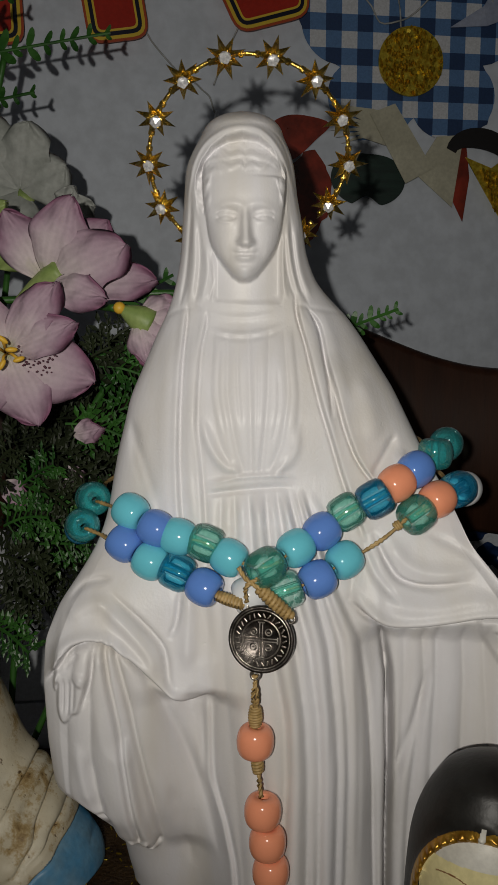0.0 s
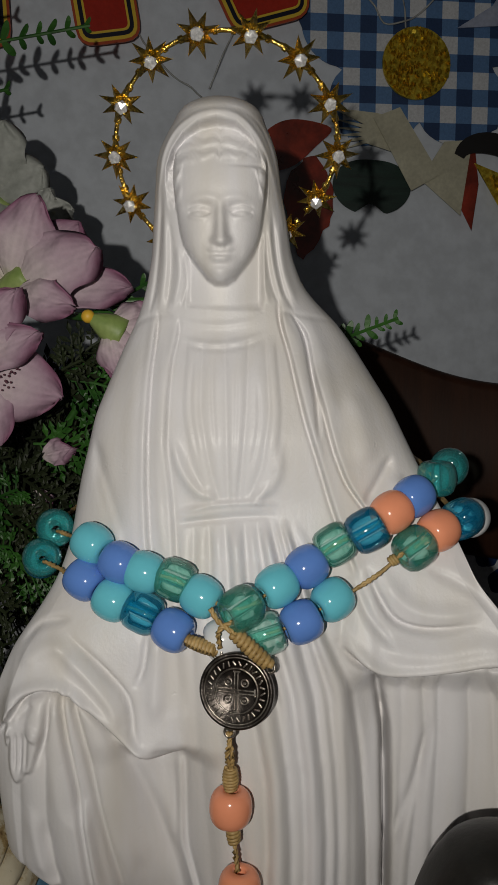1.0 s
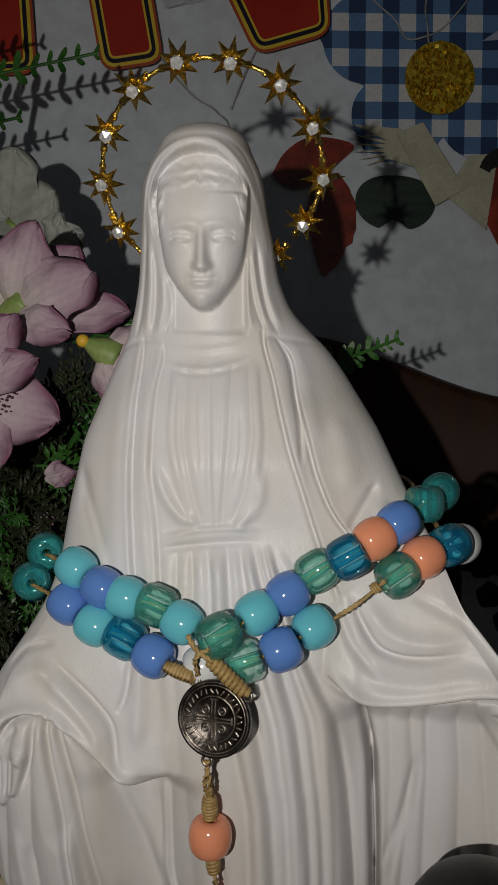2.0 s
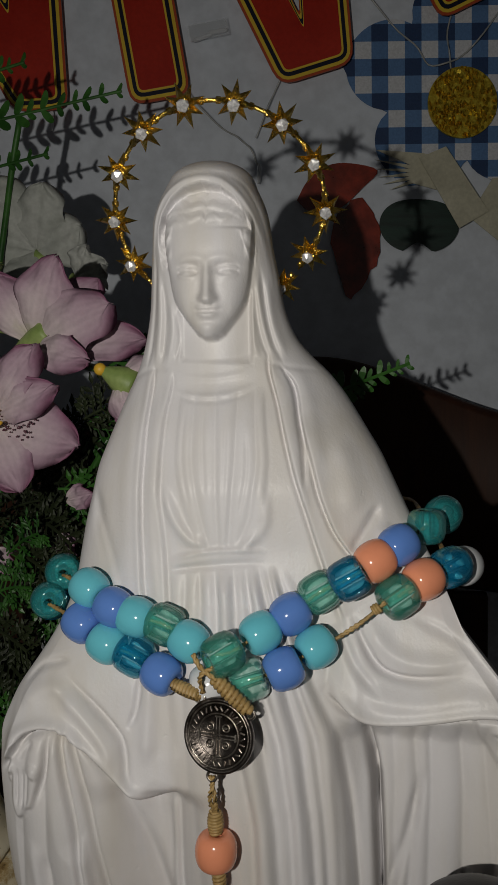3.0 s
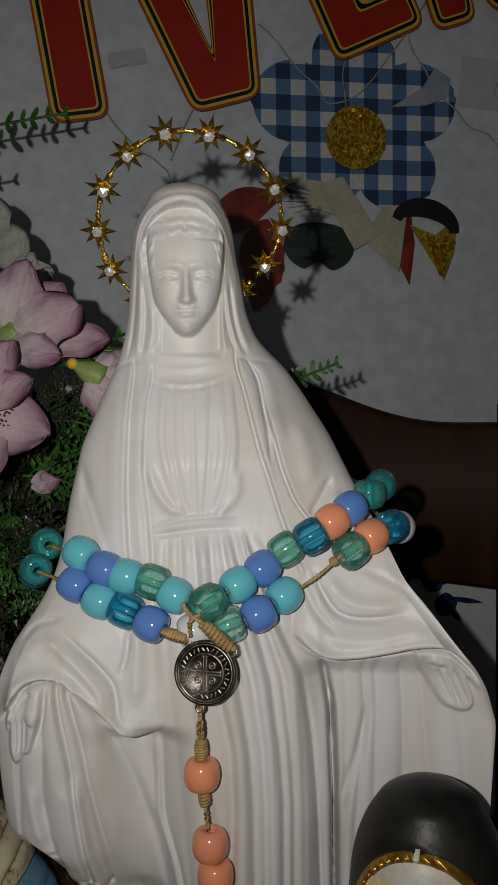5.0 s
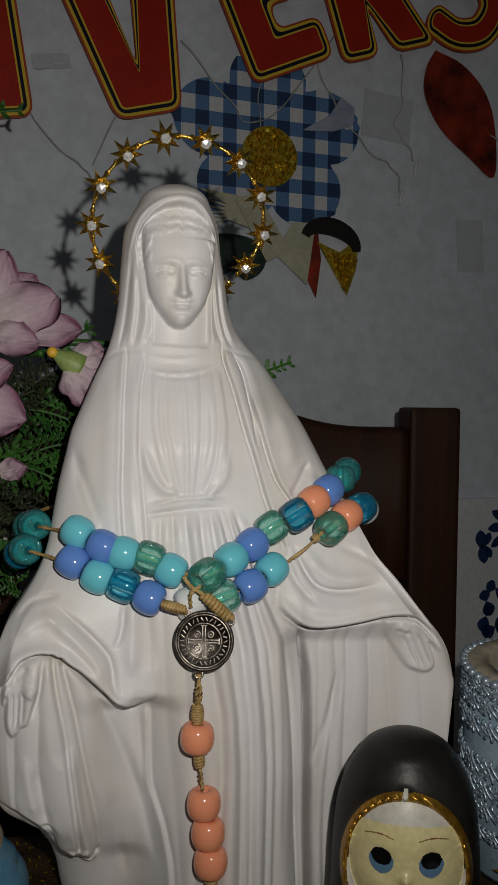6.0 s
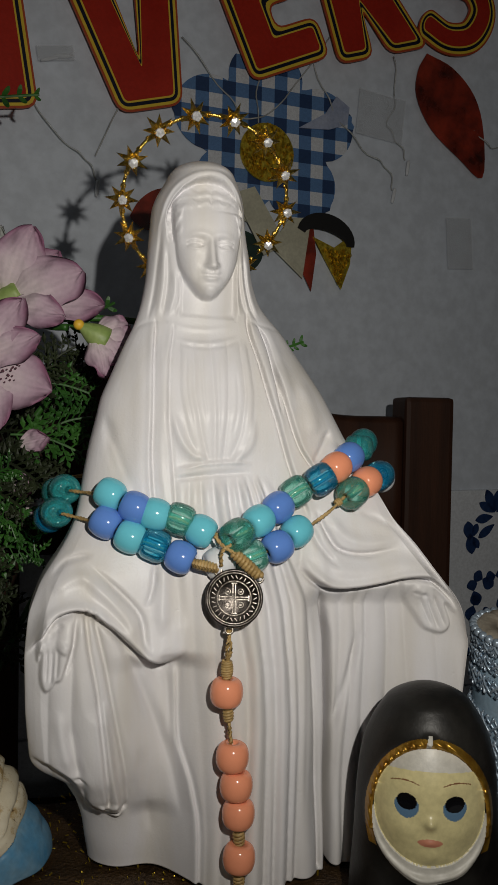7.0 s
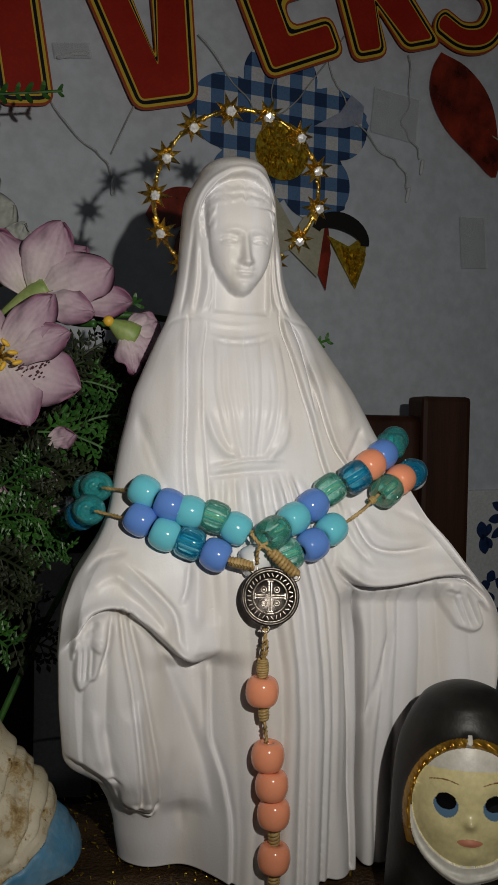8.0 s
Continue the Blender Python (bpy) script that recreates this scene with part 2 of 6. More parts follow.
NUN_LIP = plain("pink_lip_paint", (0.60, 0.25, 0.16), 0.35)
NUN_BROW = plain("brown_brow_paint", (0.22, 0.10, 0.04), 0.5)
def build_soiled(n, l, b):
    """Cream paint with brown dirt in patches and specks."""
    base = ramp(n, l, noise_node(n, l, 60, 4.0), (0.3, (0.58, 0.51, 0.36)), (0.7, (0.74, 0.69, 0.55)))
    patch = ramp(n, l, noise_node(n, l, 85, 6.0, 0.75), (0.50, (1, 1, 1)), (0.60, (0.66, 0.53, 0.33)), (0.72, (0.30, 0.20, 0.10)))
    speck = ramp(n, l, noise_node(n, l, 420, 2.0), (0.26, (0.22, 0.16, 0.10)), (0.33, (1, 1, 1)))
    l.new(mixed(n, l, 1.0, mixed(n, l, 1.0, base, patch, "MULTIPLY"), speck, "MULTIPLY"), b.inputs["Base Color"])
    relief(n, l, b, noise_node(n, l, 240, 4.0), 0.4, 0.0008)


OLD_CREAM = shader("dirty_cream_paint", build_soiled, 0.45)
OLD_BLUE = mottled("worn_blue_paint", (0.30, 0.42, 0.48), (0.06, 0.28, 0.52), 40, 0.4, bump=0.4)
JAR_BLUE = mottled("pale_blue_cloth", (0.22, 0.34, 0.44), (0.36, 0.48, 0.58), 60, 0.6)
LACE = mottled("silvery_blue_cord", (0.30, 0.42, 0.55), (0.72, 0.82, 0.92), 300, 0.3, metal=0.55, bump=0.4)
JAR_RIM = mottled("raw_plaster_rim", (0.34, 0.29, 0.22), (0.52, 0.47, 0.38), 80, 0.7, bump=0.6)

# ---- the room ----
TABLE_Z = 0.72
TURNED = math.degrees(math.atan(0.14))
WALL = pose(0, 0.68, 0, 0, 0, TURNED)  # the wall's own axes: x along it, -y into the room


def slab(name, size, at, material, label, category):
    ob = part(name, box(*size), material, m=WALL @ pose(*at), smooth=False)
    return tagged(ob, label, category, kind="structure")


slab("wall_north", (4.2, 0.12, 2.6), (0, 0.06, 1.3), WALL_PAINT, "white painted plaster wall hung with party decorations", "wall")
# unseen south side, with a gap added to let the world's fill light in
for n, (size, at) in enumerate((((0.6, 0.12, 2.6), (-1.8, -3.06, 1.3)), ((0.6, 0.12, 2.6), (1.8, -3.06, 1.3)), ((3.0, 0.12, 0.3), (0, -3.06, 2.45)))):
    slab(("wall_south_pier", "wall_south_end", "wall_south_lintel")[n], size, at, WALL_PAINT, "plain unseen white wall around an opening added for fill light", "wall")
slab("wall_west", (0.12, 3.0, 2.6), (-2.16, -1.5, 1.3), WALL_PAINT, "plain white painted side wall", "wall")
slab("wall_east", (0.12, 3.0, 2.6), (2.16, -1.5, 1.3), WALL_PAINT, "plain white painted side wall", "wall")
slab("ceiling", (4.4, 3.2, 0.1), (0, -1.5, 2.65), WALL_PAINT, "plain white ceiling", "ceiling")
slab("floor", (4.4, 3.2, 0.1), (0, -1.5, -0.05), CLOTH, "dark brown floor in deep shade", "floor")

# ---- the statue: one plaster body, millimetres over the table ----
def smooth_curve(*knots):
    z, v = zip(*knots)
    fine = np.arange(-10, 320, 0.5)
    y = np.interp(fine, z, v)
    for _ in range(3):
        y = np.convolve(np.pad(y, 4, "edge"), np.ones(9) / 9, "valid")
    return lambda q: np.interp(q, fine, y)


def polyline_distance(X, Z, pts):
    """Distance to a line of points, and where along it (0 to 1)."""
    best, along = np.full(X.shape, 1e9), np.zeros(X.shape)
    n = len(pts) - 1
    for i, (a, b) in enumerate(zip(pts, pts[1:])):
        d = b - a
        t = np.clip(((X - a[0]) * d[0] + (Z - a[1]) * d[1]) / max(d @ d, 1e-9), 0, 1)
        r = np.hypot(X - a[0] - t * d[0], Z - a[1] - t * d[1])
        near = r < best
        best, along = np.where(near, r, best), np.where(near, (i + t) / n, along)
    return best, along


def inside(X, Z, pts):
    odd = np.zeros(X.shape, bool)
    for (x1, z1), (x2, z2) in zip(pts, pts[1:] + pts[:1]):
        if z1 != z2:
            odd ^= ((z1 > Z) != (z2 > Z)) & (X < (x2 - x1) * (Z - z1) / (z2 - z1) + x1)
    return odd


def bell(d, w):
    return np.exp(-(d / w) ** 2)


def build_statue():
    width_l = smooth_curve((0, 48), (12, 50), (20, 51), (30, 54), (44, 60), (48, 68), (54, 73), (76, 75), (99, 75.5), (116, 74), (128, 69.5), (136, 64), (143, 59.5), (150, 56), (158, 53.8), (170, 52), (181, 50), (191, 47.5), (202, 45), (225, 35), (232, 31.5), (237, 29.5), (245, 27.3), (255, 25.6), (266, 24.9), (276, 24.1), (286, 23.4), (291, 21.2), (296, 18.3), (298, 16.5))
    width_r = smooth_curve((0, 98), (30, 109), (53, 111), (76, 111), (99, 111), (112, 107), (120, 103), (130, 95), (137, 90), (143, 85.5), (151, 79), (164, 74), (185, 64), (205, 55), (225, 43), (233, 37), (238.5, 31), (245, 25.4), (255, 21.6), (266, 20.0), (276, 18.0), (286, 16.9), (291, 15.6), (296, 13.2), (298, 12))
    front = smooth_curve((0, 290), (60, 289), (100, 290), (130, 291), (160, 296), (175, 298), (195, 297), (215, 302), (228, 308), (240, 309), (262, 307), (275, 303.5), (285, 299.5), (292, 297.2), (297, 299.5), (306, 307))
    back = smooth_curve((0, 362), (100, 366), (160, 360), (220, 352), (250, 348), (280, 350), (300, 346))
    mid_l = smooth_curve((0, 326), (30, 318), (48, 304), (60, 298), (116, 293), (143, 305), (164, 318), (225, 322), (260, 325), (305, 324))
    mid_r = smooth_curve((0, 318), (30, 306), (60, 288), (116, 278), (143, 285), (164, 300), (185, 315), (225, 330), (260, 325), (305, 324))
    square = smooth_curve((0, 1.7), (30, 2.0), (60, 3.0), (100, 3.5), (150, 2.6), (200, 2.2), (230, 2.0), (260, 2.2), (305, 2.0))
    rows = np.concatenate([np.arange(0, 298, 0.45), 298 + 7.6 * np.sin(np.linspace(0, math.pi / 2, 26)[:-1])])
    nf, nb = 430, 90
    s = np.concatenate([np.sin(np.linspace(-math.pi / 2, math.pi / 2, nf)), np.sin(np.linspace(math.pi / 2, -math.pi / 2, nb + 2)[1:-1])])
    is_front = np.arange(len(s)) < nf
    Z, S = np.meshgrid(rows, s, indexing="ij")
    dome = np.sqrt(np.clip(1 - (np.clip(Z - 298, 0, None) / 7.62) ** 2, 0, 1))
    wl, wr = width_l(Z), width_r(Z)
    c, h = (wr - wl) / 2, (wr + wl) / 2 * dome
    X = c + h * S
    p = square(Z)
    bulge = np.clip(1 - np.abs(S) ** p, 0, 1) ** (1 / p) * dome
    turn = np.clip((S + 0.6) / 1.2, 0, 1)
    turn = turn * turn * (3 - 2 * turn)
    mid = mid_l(Z) * (1 - turn) + mid_r(Z) * turn
    Y = np.where(is_front[None, :], mid - (mid - front(Z)) * bulge, mid + (back(Z) - mid) * bulge)
    F = np.ascontiguousarray(X[:, :nf]), np.ascontiguousarray(Z[:, :nf])
    x, z = F
    out = np.zeros(x.shape)  # how far the carving stands out

    def stroke(points, w, height):
        """A fold or a groove along a line, fading at its ends."""
        pts = glide(points, 5)
        height *= 1.0 if points[0][1] > 245 else 1.5
        lo, hi = np.min(pts, 0) - 3 * w, np.max(pts, 0) + 3 * w
        near = (x > lo[0]) & (x < hi[0]) & (z > lo[1]) & (z < hi[1])
        if near.any():
            d, t = polyline_distance(x[near], z[near], pts)
            ends = np.minimum(np.where(pts[0][1] < 8, 1.0, t), np.where(pts[-1][1] < 8, 1.0, 1 - t))
            ends = np.clip(ends * 4.0, 0, 1)
            out[near] += height * bell(d, w * (0.55 + 0.45 * ends)) * ends * ends * (3 - 2 * ends)

    def ease(v):
        v = np.clip(v, 0, 1)
        return v * v * (3 - 2 * v)

    def pleats(heights, low, high, *grooves, soft=10.0, full=0.6):
        """Rounded folds that hang side by side, parted by sharp grooves (each a run of (z, x) places)."""
        runs = [smooth_curve(*g)(z) for g in grooves]
        fade = ease((z - low) / soft) * ease((high - z) / soft)
        for height, a, b in zip(heights, runs, runs[1:]):
            u = np.clip((x - a) / np.maximum(b - a, 0.6), 0, 1)
            out[...] += height * fade * (4 * u * (1 - u)) ** full

    def over(height, low, high, side, *edge, soft=0.9, fade=16.0, lip=0.5, cut=1.5):
        """Cloth to one side of a hanging edge lies over the cloth beyond it, with a rolled lip and a dark foot."""
        d = side * (x - smooth_curve(*edge)(z))
        gain = ease((z - low) / 9.0) * ease((high - z) / 9.0)
        out[...] += gain * (height * ease(d / soft * 0.5 + 0.5) * np.exp(-np.clip(d, 0, None) / fade) + lip * bell(d - 1.4, 1.1) - cut * bell(d + 0.4, 0.6))

    def layer(points, edge, height, soft, fade=14.0):
        """A piece of cloth that lies over the rest: its first points are a free edge, the others where it merges."""
        rim = glide(points[:edge], 5)
        merge = [np.array(q, float) for q in points[edge - 1:] + points[:1]]
        ring = list(rim) + merge[1:-1]
        d, _ = polyline_distance(x, z, rim)
        blend, _ = polyline_distance(x, z, merge)
        within = inside(x, z, ring)
        t = np.clip(np.where(within, d, -d) / soft * 0.5 + 0.5, 0, 1)
        t = np.where((d < soft) | within, t, 0)
        gain = np.clip(blend / 9.0, 0, 1) ** 0.7 if height > 3 else 1.0
        out[...] += height * t * t * (3 - 2 * t) * np.exp(-d / fade) * gain
        if height > 5:  # the cloth curls over a dark hollow
            out[...] += np.where(within, 1.3 * bell(d - 2.2, 1.6), -4.2 * bell(d - 0.7, 1.2)) * gain

    # the mantle's two edges over the breast
    over(1.3, 148, 238, -1, (140, -21.9), (151, -23.2), (163, -24.9), (180, -25.6), (200, -25.1), (216, -24.5), (232, -23.0), fade=9, lip=0.4, cut=1.2)
    over(1.1, 140, 236, -1, (142, -15.1), (153, -15.8), (165, -16.5), (180, -17.6), (194, -18.9), (206, -18.6), (220, -17.7), (229, -15.7), fade=7, lip=0.3, cut=0.7)
    over(2.0, 150, 242, 1, (153, 41.9), (165, 37.0), (176, 33.3), (188, 29.7), (200, 25.9), (212, 23.0), (222, 20.9), (233, 17.6), fade=8, lip=0.15, cut=2.8)
    over(2.0, 164, 220, 1, (168, 48.7), (175, 42.9), (181, 38.7), (192, 34.5), (204, 31.5), (216, 28.3), fade=12, lip=0.15, cut=3.0)
    stroke([(20.6, 236.0), (25.6, 228.0), (27.7, 216.1), (29.5, 204.1), (29.6, 194.0)], 0.75, -2.4)
    stroke([(17.5, 236.0), (22.9, 226.0), (25.4, 212.0), (28.2, 198.0), (31.0, 186.0)], 1.8, 0.5)
    stroke([(24.5, 236.5), (29.8, 226.0), (32.5, 212.0), (35.5, 199.0)], 2.6, 0.6)
    stroke([(-20.0, 232.0), (-21.3, 205.0), (-21.4, 174.0), (-18.4, 150.0)], 1.8, 0.5)
    stroke([(-29.0, 228.0), (-29.6, 204.0), (-30.4, 172.0), (-29.5, 150.0)], 3.6, 0.5)
    stroke([(-44.0, 196.0), (-40.5, 180.0), (-34.0, 163.0)], 2.4, -1.0)
    stroke([(-43.0, 186.0), (-38.0, 172.0), (-33.0, 158.0)], 1.7, 0.7)
    stroke([(54.0, 190.0), (49.5, 182.0), (43.5, 173.0)], 1.7, -1.4)
    stroke([(57.5, 184.0), (52.0, 176.0), (45.5, 168.0)], 2.4, 1.5)
    stroke([(61.0, 178.0), (55.0, 171.0), (50.0, 162.0)], 1.6, -1.0)
    stroke([(40.0, 212.0), (44.0, 198.0), (45.0, 186.0)], 4.0, 0.9)
    # gathers of the gown from the collar to the waist
    pleats((0.8, 0.8, 1.2, 0.9, 1.0, 0.6), 172, 229, ((176, -5.3), (186, -9.9), (204, -13.6), (224, -12.7)), ((177, -2.2), (186, -4.7), (204, -7.8), (226, -7.5)), ((178, 1.0), (204, 0.6), (225, -0.2)), ((178, 4.3), (204, 6.6), (226, 7.3)),
           ((177, 7.5), (186, 11.5), (204, 14.2), (226, 12.7)), ((176, 12.0), (186, 16.4), (204, 17.8), (224, 16.1)), soft=7)
    stroke([(-10.2, 224.0), (-11.0, 205.0), (-7.6, 186.0)], 0.6, -0.3)
    stroke([(-4.0, 224.0), (-4.0, 208.0), (-2.6, 190.0)], 0.5, -0.3)
    stroke([(3.6, 222.0), (3.4, 202.0), (2.8, 182.0)], 0.5, -0.3)
    stroke([(10.2, 216.0), (10.5, 200.0), (7.6, 184.0)], 0.5, -0.3)
    stroke([(-17.6, 198.0), (-14.0, 186.0), (-8.5, 178.5), (-1.0, 175.8)], 2.0, 1.2)
    stroke([(17.5, 196.0), (16.4, 184.0), (11.5, 177.6), (5.0, 176.0)], 1.6, 0.9)
    stroke([(-17.0, 228.2), (-8.3, 225.9), (-0.2, 225.6), (7.9, 227.2), (14.5, 230.2)], 0.7, 0.5)  # collar
    stroke([(-16.5, 226.6), (-8.3, 224.2), (-0.2, 223.9), (7.9, 225.4), (14.5, 228.4)], 0.6, -0.4)
    stroke([(-19.6, 236.2), (-15.5, 233.5), (-8.4, 231.8), (-0.2, 231.6), (8.0, 232.8), (13.5, 235.2)], 0.8, 0.25)
    stroke([(-17.5, 171.8), (-10.4, 173.1), (-4.3, 174.4), (3.9, 175.2), (12.0, 175.2), (17.9, 174.6)], 0.8, 1.1)  # waist band
    stroke([(-17.5, 169.9), (-10.4, 171.3), (-2.2, 172.6), (7.9, 173.4), (17.9, 173.2)], 1.3, 0.7)
    stroke([(-17.0, 167.8), (-10.4, 168.9), (-2.2, 169.8), (7.9, 170.6), (17.4, 170.9)], 0.7, -0.8)
    # the gown's long folds from the waist to the feet
    pleats((1.0, 1.3, 2.2, 4.8, 3.2, 5.0, 2.8, 4.4, 1.0), -20, 171, ((20, -4.9), (29, -5.5), (45, -8.6), (61, -13.8), (94, -14.2), (124, -14.4), (170, -15.7)), ((20, -1.9), (61, -4.8), (94, -8.4), (124, -9.9), (144, -10.6), (170, -9.7)),
           ((20, 3.0), (61, 6.1), (94, -0.2), (144, -4.2), (171, -5.2)), ((20, 11.5), (70, 13.5), (91, 12.8), (117, 7.9), (144, 1.8), (171, -0.2)), ((20, 21.2), (70, 21.0), (91, 19.8), (117, 16.1), (144, 7.8), (172, 5.7)),
           ((20, 25.3), (70, 25.4), (91, 24.5), (117, 21.1), (144, 13.9), (172, 9.7)), ((20, 32.1), (70, 32.4), (91, 31.1), (117, 27.9), (144, 20.9), (172, 13.3)), ((20, 35.7), (70, 36.2), (91, 35.2), (117, 32.7), (144, 23.9), (172, 16.4)),
           ((20, 47.5), (63, 46.2), (91, 43.4), (117, 40.0), (138, 30.0), (169, 19.7)), ((18, 51.5), (42, 51.8), (66, 51.6), (100, 50.6), (117, 47.8), (127, 42.5), (150, 34.0), (170, 23.0)), full=0.85)
    stroke([(38.0, 124.0), (43.4, 96.0), (46.0, 66.0), (47.4, 30.0), (47.6, 2.0)], 0.6, -2.2)
    stroke([(18.0, 120.0), (21.8, 95.0), (23.2, 60.0), (23.0, 18.0)], 0.7, -0.9)
    stroke([(28.5, 112.0), (29.2, 80.0), (28.8, 20.0)], 0.6, -0.6)
    stroke([(38.0, 112.0), (40.0, 80.0), (40.2, 20.0)], 0.7, -0.8)
    over(2.4, -20, 96, -1, (2, -4.6), (20, -4.9), (29, -5.5), (45, -8.6), (61, -13.8), (94, -14.2), (124, -14.4), fade=14, lip=0.8, cut=2.2)  # inner hem of the hanging mantle
    stroke([(-17.6, 92.0), (-17.0, 72.0), (-16.2, 56.0)], 0.7, -1.2)
    # folds of the mantle under the right hand
    over(2.0, 30, 122, -1, (33, -41.8), (40, -42.3), (63, -45.0), (85, -47.7), (102, -51.0), (115, -52.5), fade=8, lip=0.3, cut=1.8)
    over(1.6, 30, 122, -1, (36, -34.0), (52, -36.2), (72, -40.1), (94, -44.4), (114, -49.1), fade=8, lip=0.2, cut=1.4)
    pleats((1.8, 2.4, 2.2, 3.0), 24, 119, ((30, -60.0), (60, -66.0), (85, -66.0), (115, -62.0)), ((30, -50.5), (50, -54.0), (75, -57.5), (100, -57.0), (115, -56.5)), ((33, -41.8), (40, -42.3), (63, -45.0), (85, -47.7), (102, -51.0), (115, -52.5)), ((30, -33.6), (36, -34.0), (52, -36.2), (72, -40.1), (94, -44.4), (114, -49.1)),
           ((26, -11.0), (47, -15.5), (65, -22.1), (87, -31.1), (105, -39.0), (114, -44.0)), full=0.75)
    stroke([(-39.5, 106.5), (-31.1, 87.1), (-22.1, 65.0), (-14.9, 47.1), (-9.7, 20.5)], 2.6, -0.8)
    stroke([(-34.0, 104.0), (-25.5, 85.0), (-18.5, 68.0), (-14.5, 55.0)], 2.8, 1.2)
    stroke([(-43.0, 92.0), (-37.0, 70.0), (-29.0, 48.0), (-20.0, 18.0)], 3.4, 1.0)
    stroke([(-30.0, 60.0), (-26.0, 40.0), (-22.0, 14.0)], 2.4, -0.9)
    stroke([(-58.6, 76.0), (-56.4, 60.0), (-52.6, 49.3)], 1.8, -1.0)
    stroke([(-63.0, 80.0), (-60.5, 66.0), (-57.0, 53.0)], 2.4, 0.8)
    stroke([(-48.8, 33.0), (-41.5, 29.8), (-35.7, 30.2), (-33.8, 34.6)], 0.8, -2.0)
    stroke([(-47.0, 36.0), (-41.0, 34.0), (-37.0, 36.0)], 1.2, 1.2)
    stroke([(-57.9, 50.0), (-52.6, 48.9), (-51.7, 42.5), (-49.8, 35.7), (-43.5, 32.5), (-42.4, 38.0)], 0.8, -1.8)
    # the sleeve over the right forearm
    stroke([(-52.6, 136.4), (-40.7, 125.7), (-31.7, 116.1), (-29.4, 109.7), (-28.6, 103.3), (-25.5, 98.0)], 0.9, -2.2)
    stroke([(-56.0, 133.0), (-44.0, 123.0), (-35.5, 113.0), (-32.5, 104.0)], 2.4, 1.5)
    stroke([(-24.4, 136.0), (-25.7, 124.6), (-28.3, 117.6)], 0.7, -1.8)
    stroke([(-21.5, 138.0), (-21.5, 122.0), (-22.5, 106.0)], 2.6, 1.2)
    stroke([(-66.0, 129.5), (-59.0, 136.2), (-48.5, 138.6)], 1.2, -1.2)
    stroke([(-66.0, 124.0), (-58.0, 129.8), (-49.3, 131.0)], 2.8, 1.0)
    stroke([(-29.8, 100.0), (-23.0, 95.8), (-17.0, 97.0)], 1.6, 0.9)
    # the sleeve over the left forearm, and the mantle that hangs from it
    stroke([(44.0, 156.8), (49.0, 145.5), (54.6, 138.6), (65.6, 136.7), (80.0, 139.8)], 1.0, -2.3)
    stroke([(48.0, 157.0), (53.5, 147.5), (60.0, 142.6), (70.0, 141.6), (82.0, 144.2)], 2.6, 1.0)
    stroke([(40.5, 152.2), (45.4, 140.3), (53.8, 130.7)], 1.3, -1.2)
    stroke([(46.0, 136.0), (54.0, 130.8), (66.0, 130.0), (80.0, 132.6), (94.0, 131.0)], 3.4, 1.1)
    stroke([(62.2, 155.3), (76.6, 149.2), (92.4, 136.5)], 1.6, -0.6)
    pleats((1.4, 2.4, 2.2, 2.8, 2.0, 1.6), -20, 124, ((20, 53.5), (53, 53.8), (79, 53.6), (120, 51.4)), ((20, 55.0), (53, 56.0), (79, 57.5), (97, 58.4), (120, 57.6)), ((20, 60.0), (53, 61.0), (79, 63.5), (101, 65.3), (120, 64.0)), ((20, 68.0), (66, 68.5), (99, 69.5), (121, 69.0)),
           ((20, 77.5), (71, 79.5), (98, 79.8), (123, 78.1)), ((20, 88.0), (75, 88.7), (105, 86.4), (124, 85.0)), ((20, 101.0), (75, 101.0), (105, 98.0), (124, 95.0)), full=0.75)
    stroke([(68.0, 106.0), (63.0, 86.0), (57.0, 66.0), (51.5, 50.0)], 1.6, -1.6)
    layer([(-76.0, 99.1), (-69.3, 107.6), (-65.9, 112.7), (-61.2, 116.3), (-53.6, 117.3), (-45.8, 113.2), (-34.5, 102.9), (-26.4, 95.2), (-20.7, 92.5), (-14.9, 94.3), (-11.5, 100.1), (-11.2, 109.4), (-16.6, 128.0), (-23.8, 146.5), (-50.7, 151.5), (-76.4, 138.7)], 10, 8.0, 1.4, 17)  # sleeve over the right forearm
    layer([(36.9, 132.0), (43.2, 125.9), (50.0, 122.6), (59.6, 122.5), (72.4, 124.5), (82.7, 126.5), (93.3, 126.2), (102.1, 119.8), (111.3, 110.5), (121.2, 99.6), (125.7, 134.4), (87.1, 159.7), (56.1, 162.3), (36.5, 150.8)], 9, 8.0, 1.4, 17)  # sleeve over the left forearm
    layer([(-79.9, 59.0), (-70.3, 57.3), (-62.2, 53.5), (-56.1, 47.9), (-51.5, 36.6), (-47.0, 31.1), (-42.0, 28.8), (-36.6, 27.7), (-36.5, 32.8), (-40.1, 51.5), (-44.3, 81.4), (-49.8, 112.2), (-67.7, 118.6), (-80.3, 105.9)], 11, 4.6, 1.3, 40)  # hanging mantle, outer fold
    layer([(-55.7, 117.0), (-56.9, 105.6), (-58.8, 98.6), (-61.3, 91.6), (-63.6, 90.0), (-65.5, 87.0), (-67.6, 86.2), (-69.2, 91.2), (-68.9, 101.3), (-70.3, 98.1), (-70.6, 106.3), (-66.9, 113.5), (-61.3, 116.8)], 12, 2.6, 1.0, 60)  # right hand
    stroke([(-66.8, 103.9), (-66.9, 97.2), (-67.2, 89.5)], 0.5, -0.9)
    stroke([(-64.8, 104.2), (-65.0, 97.1), (-65.3, 88.3)], 0.5, -0.9)
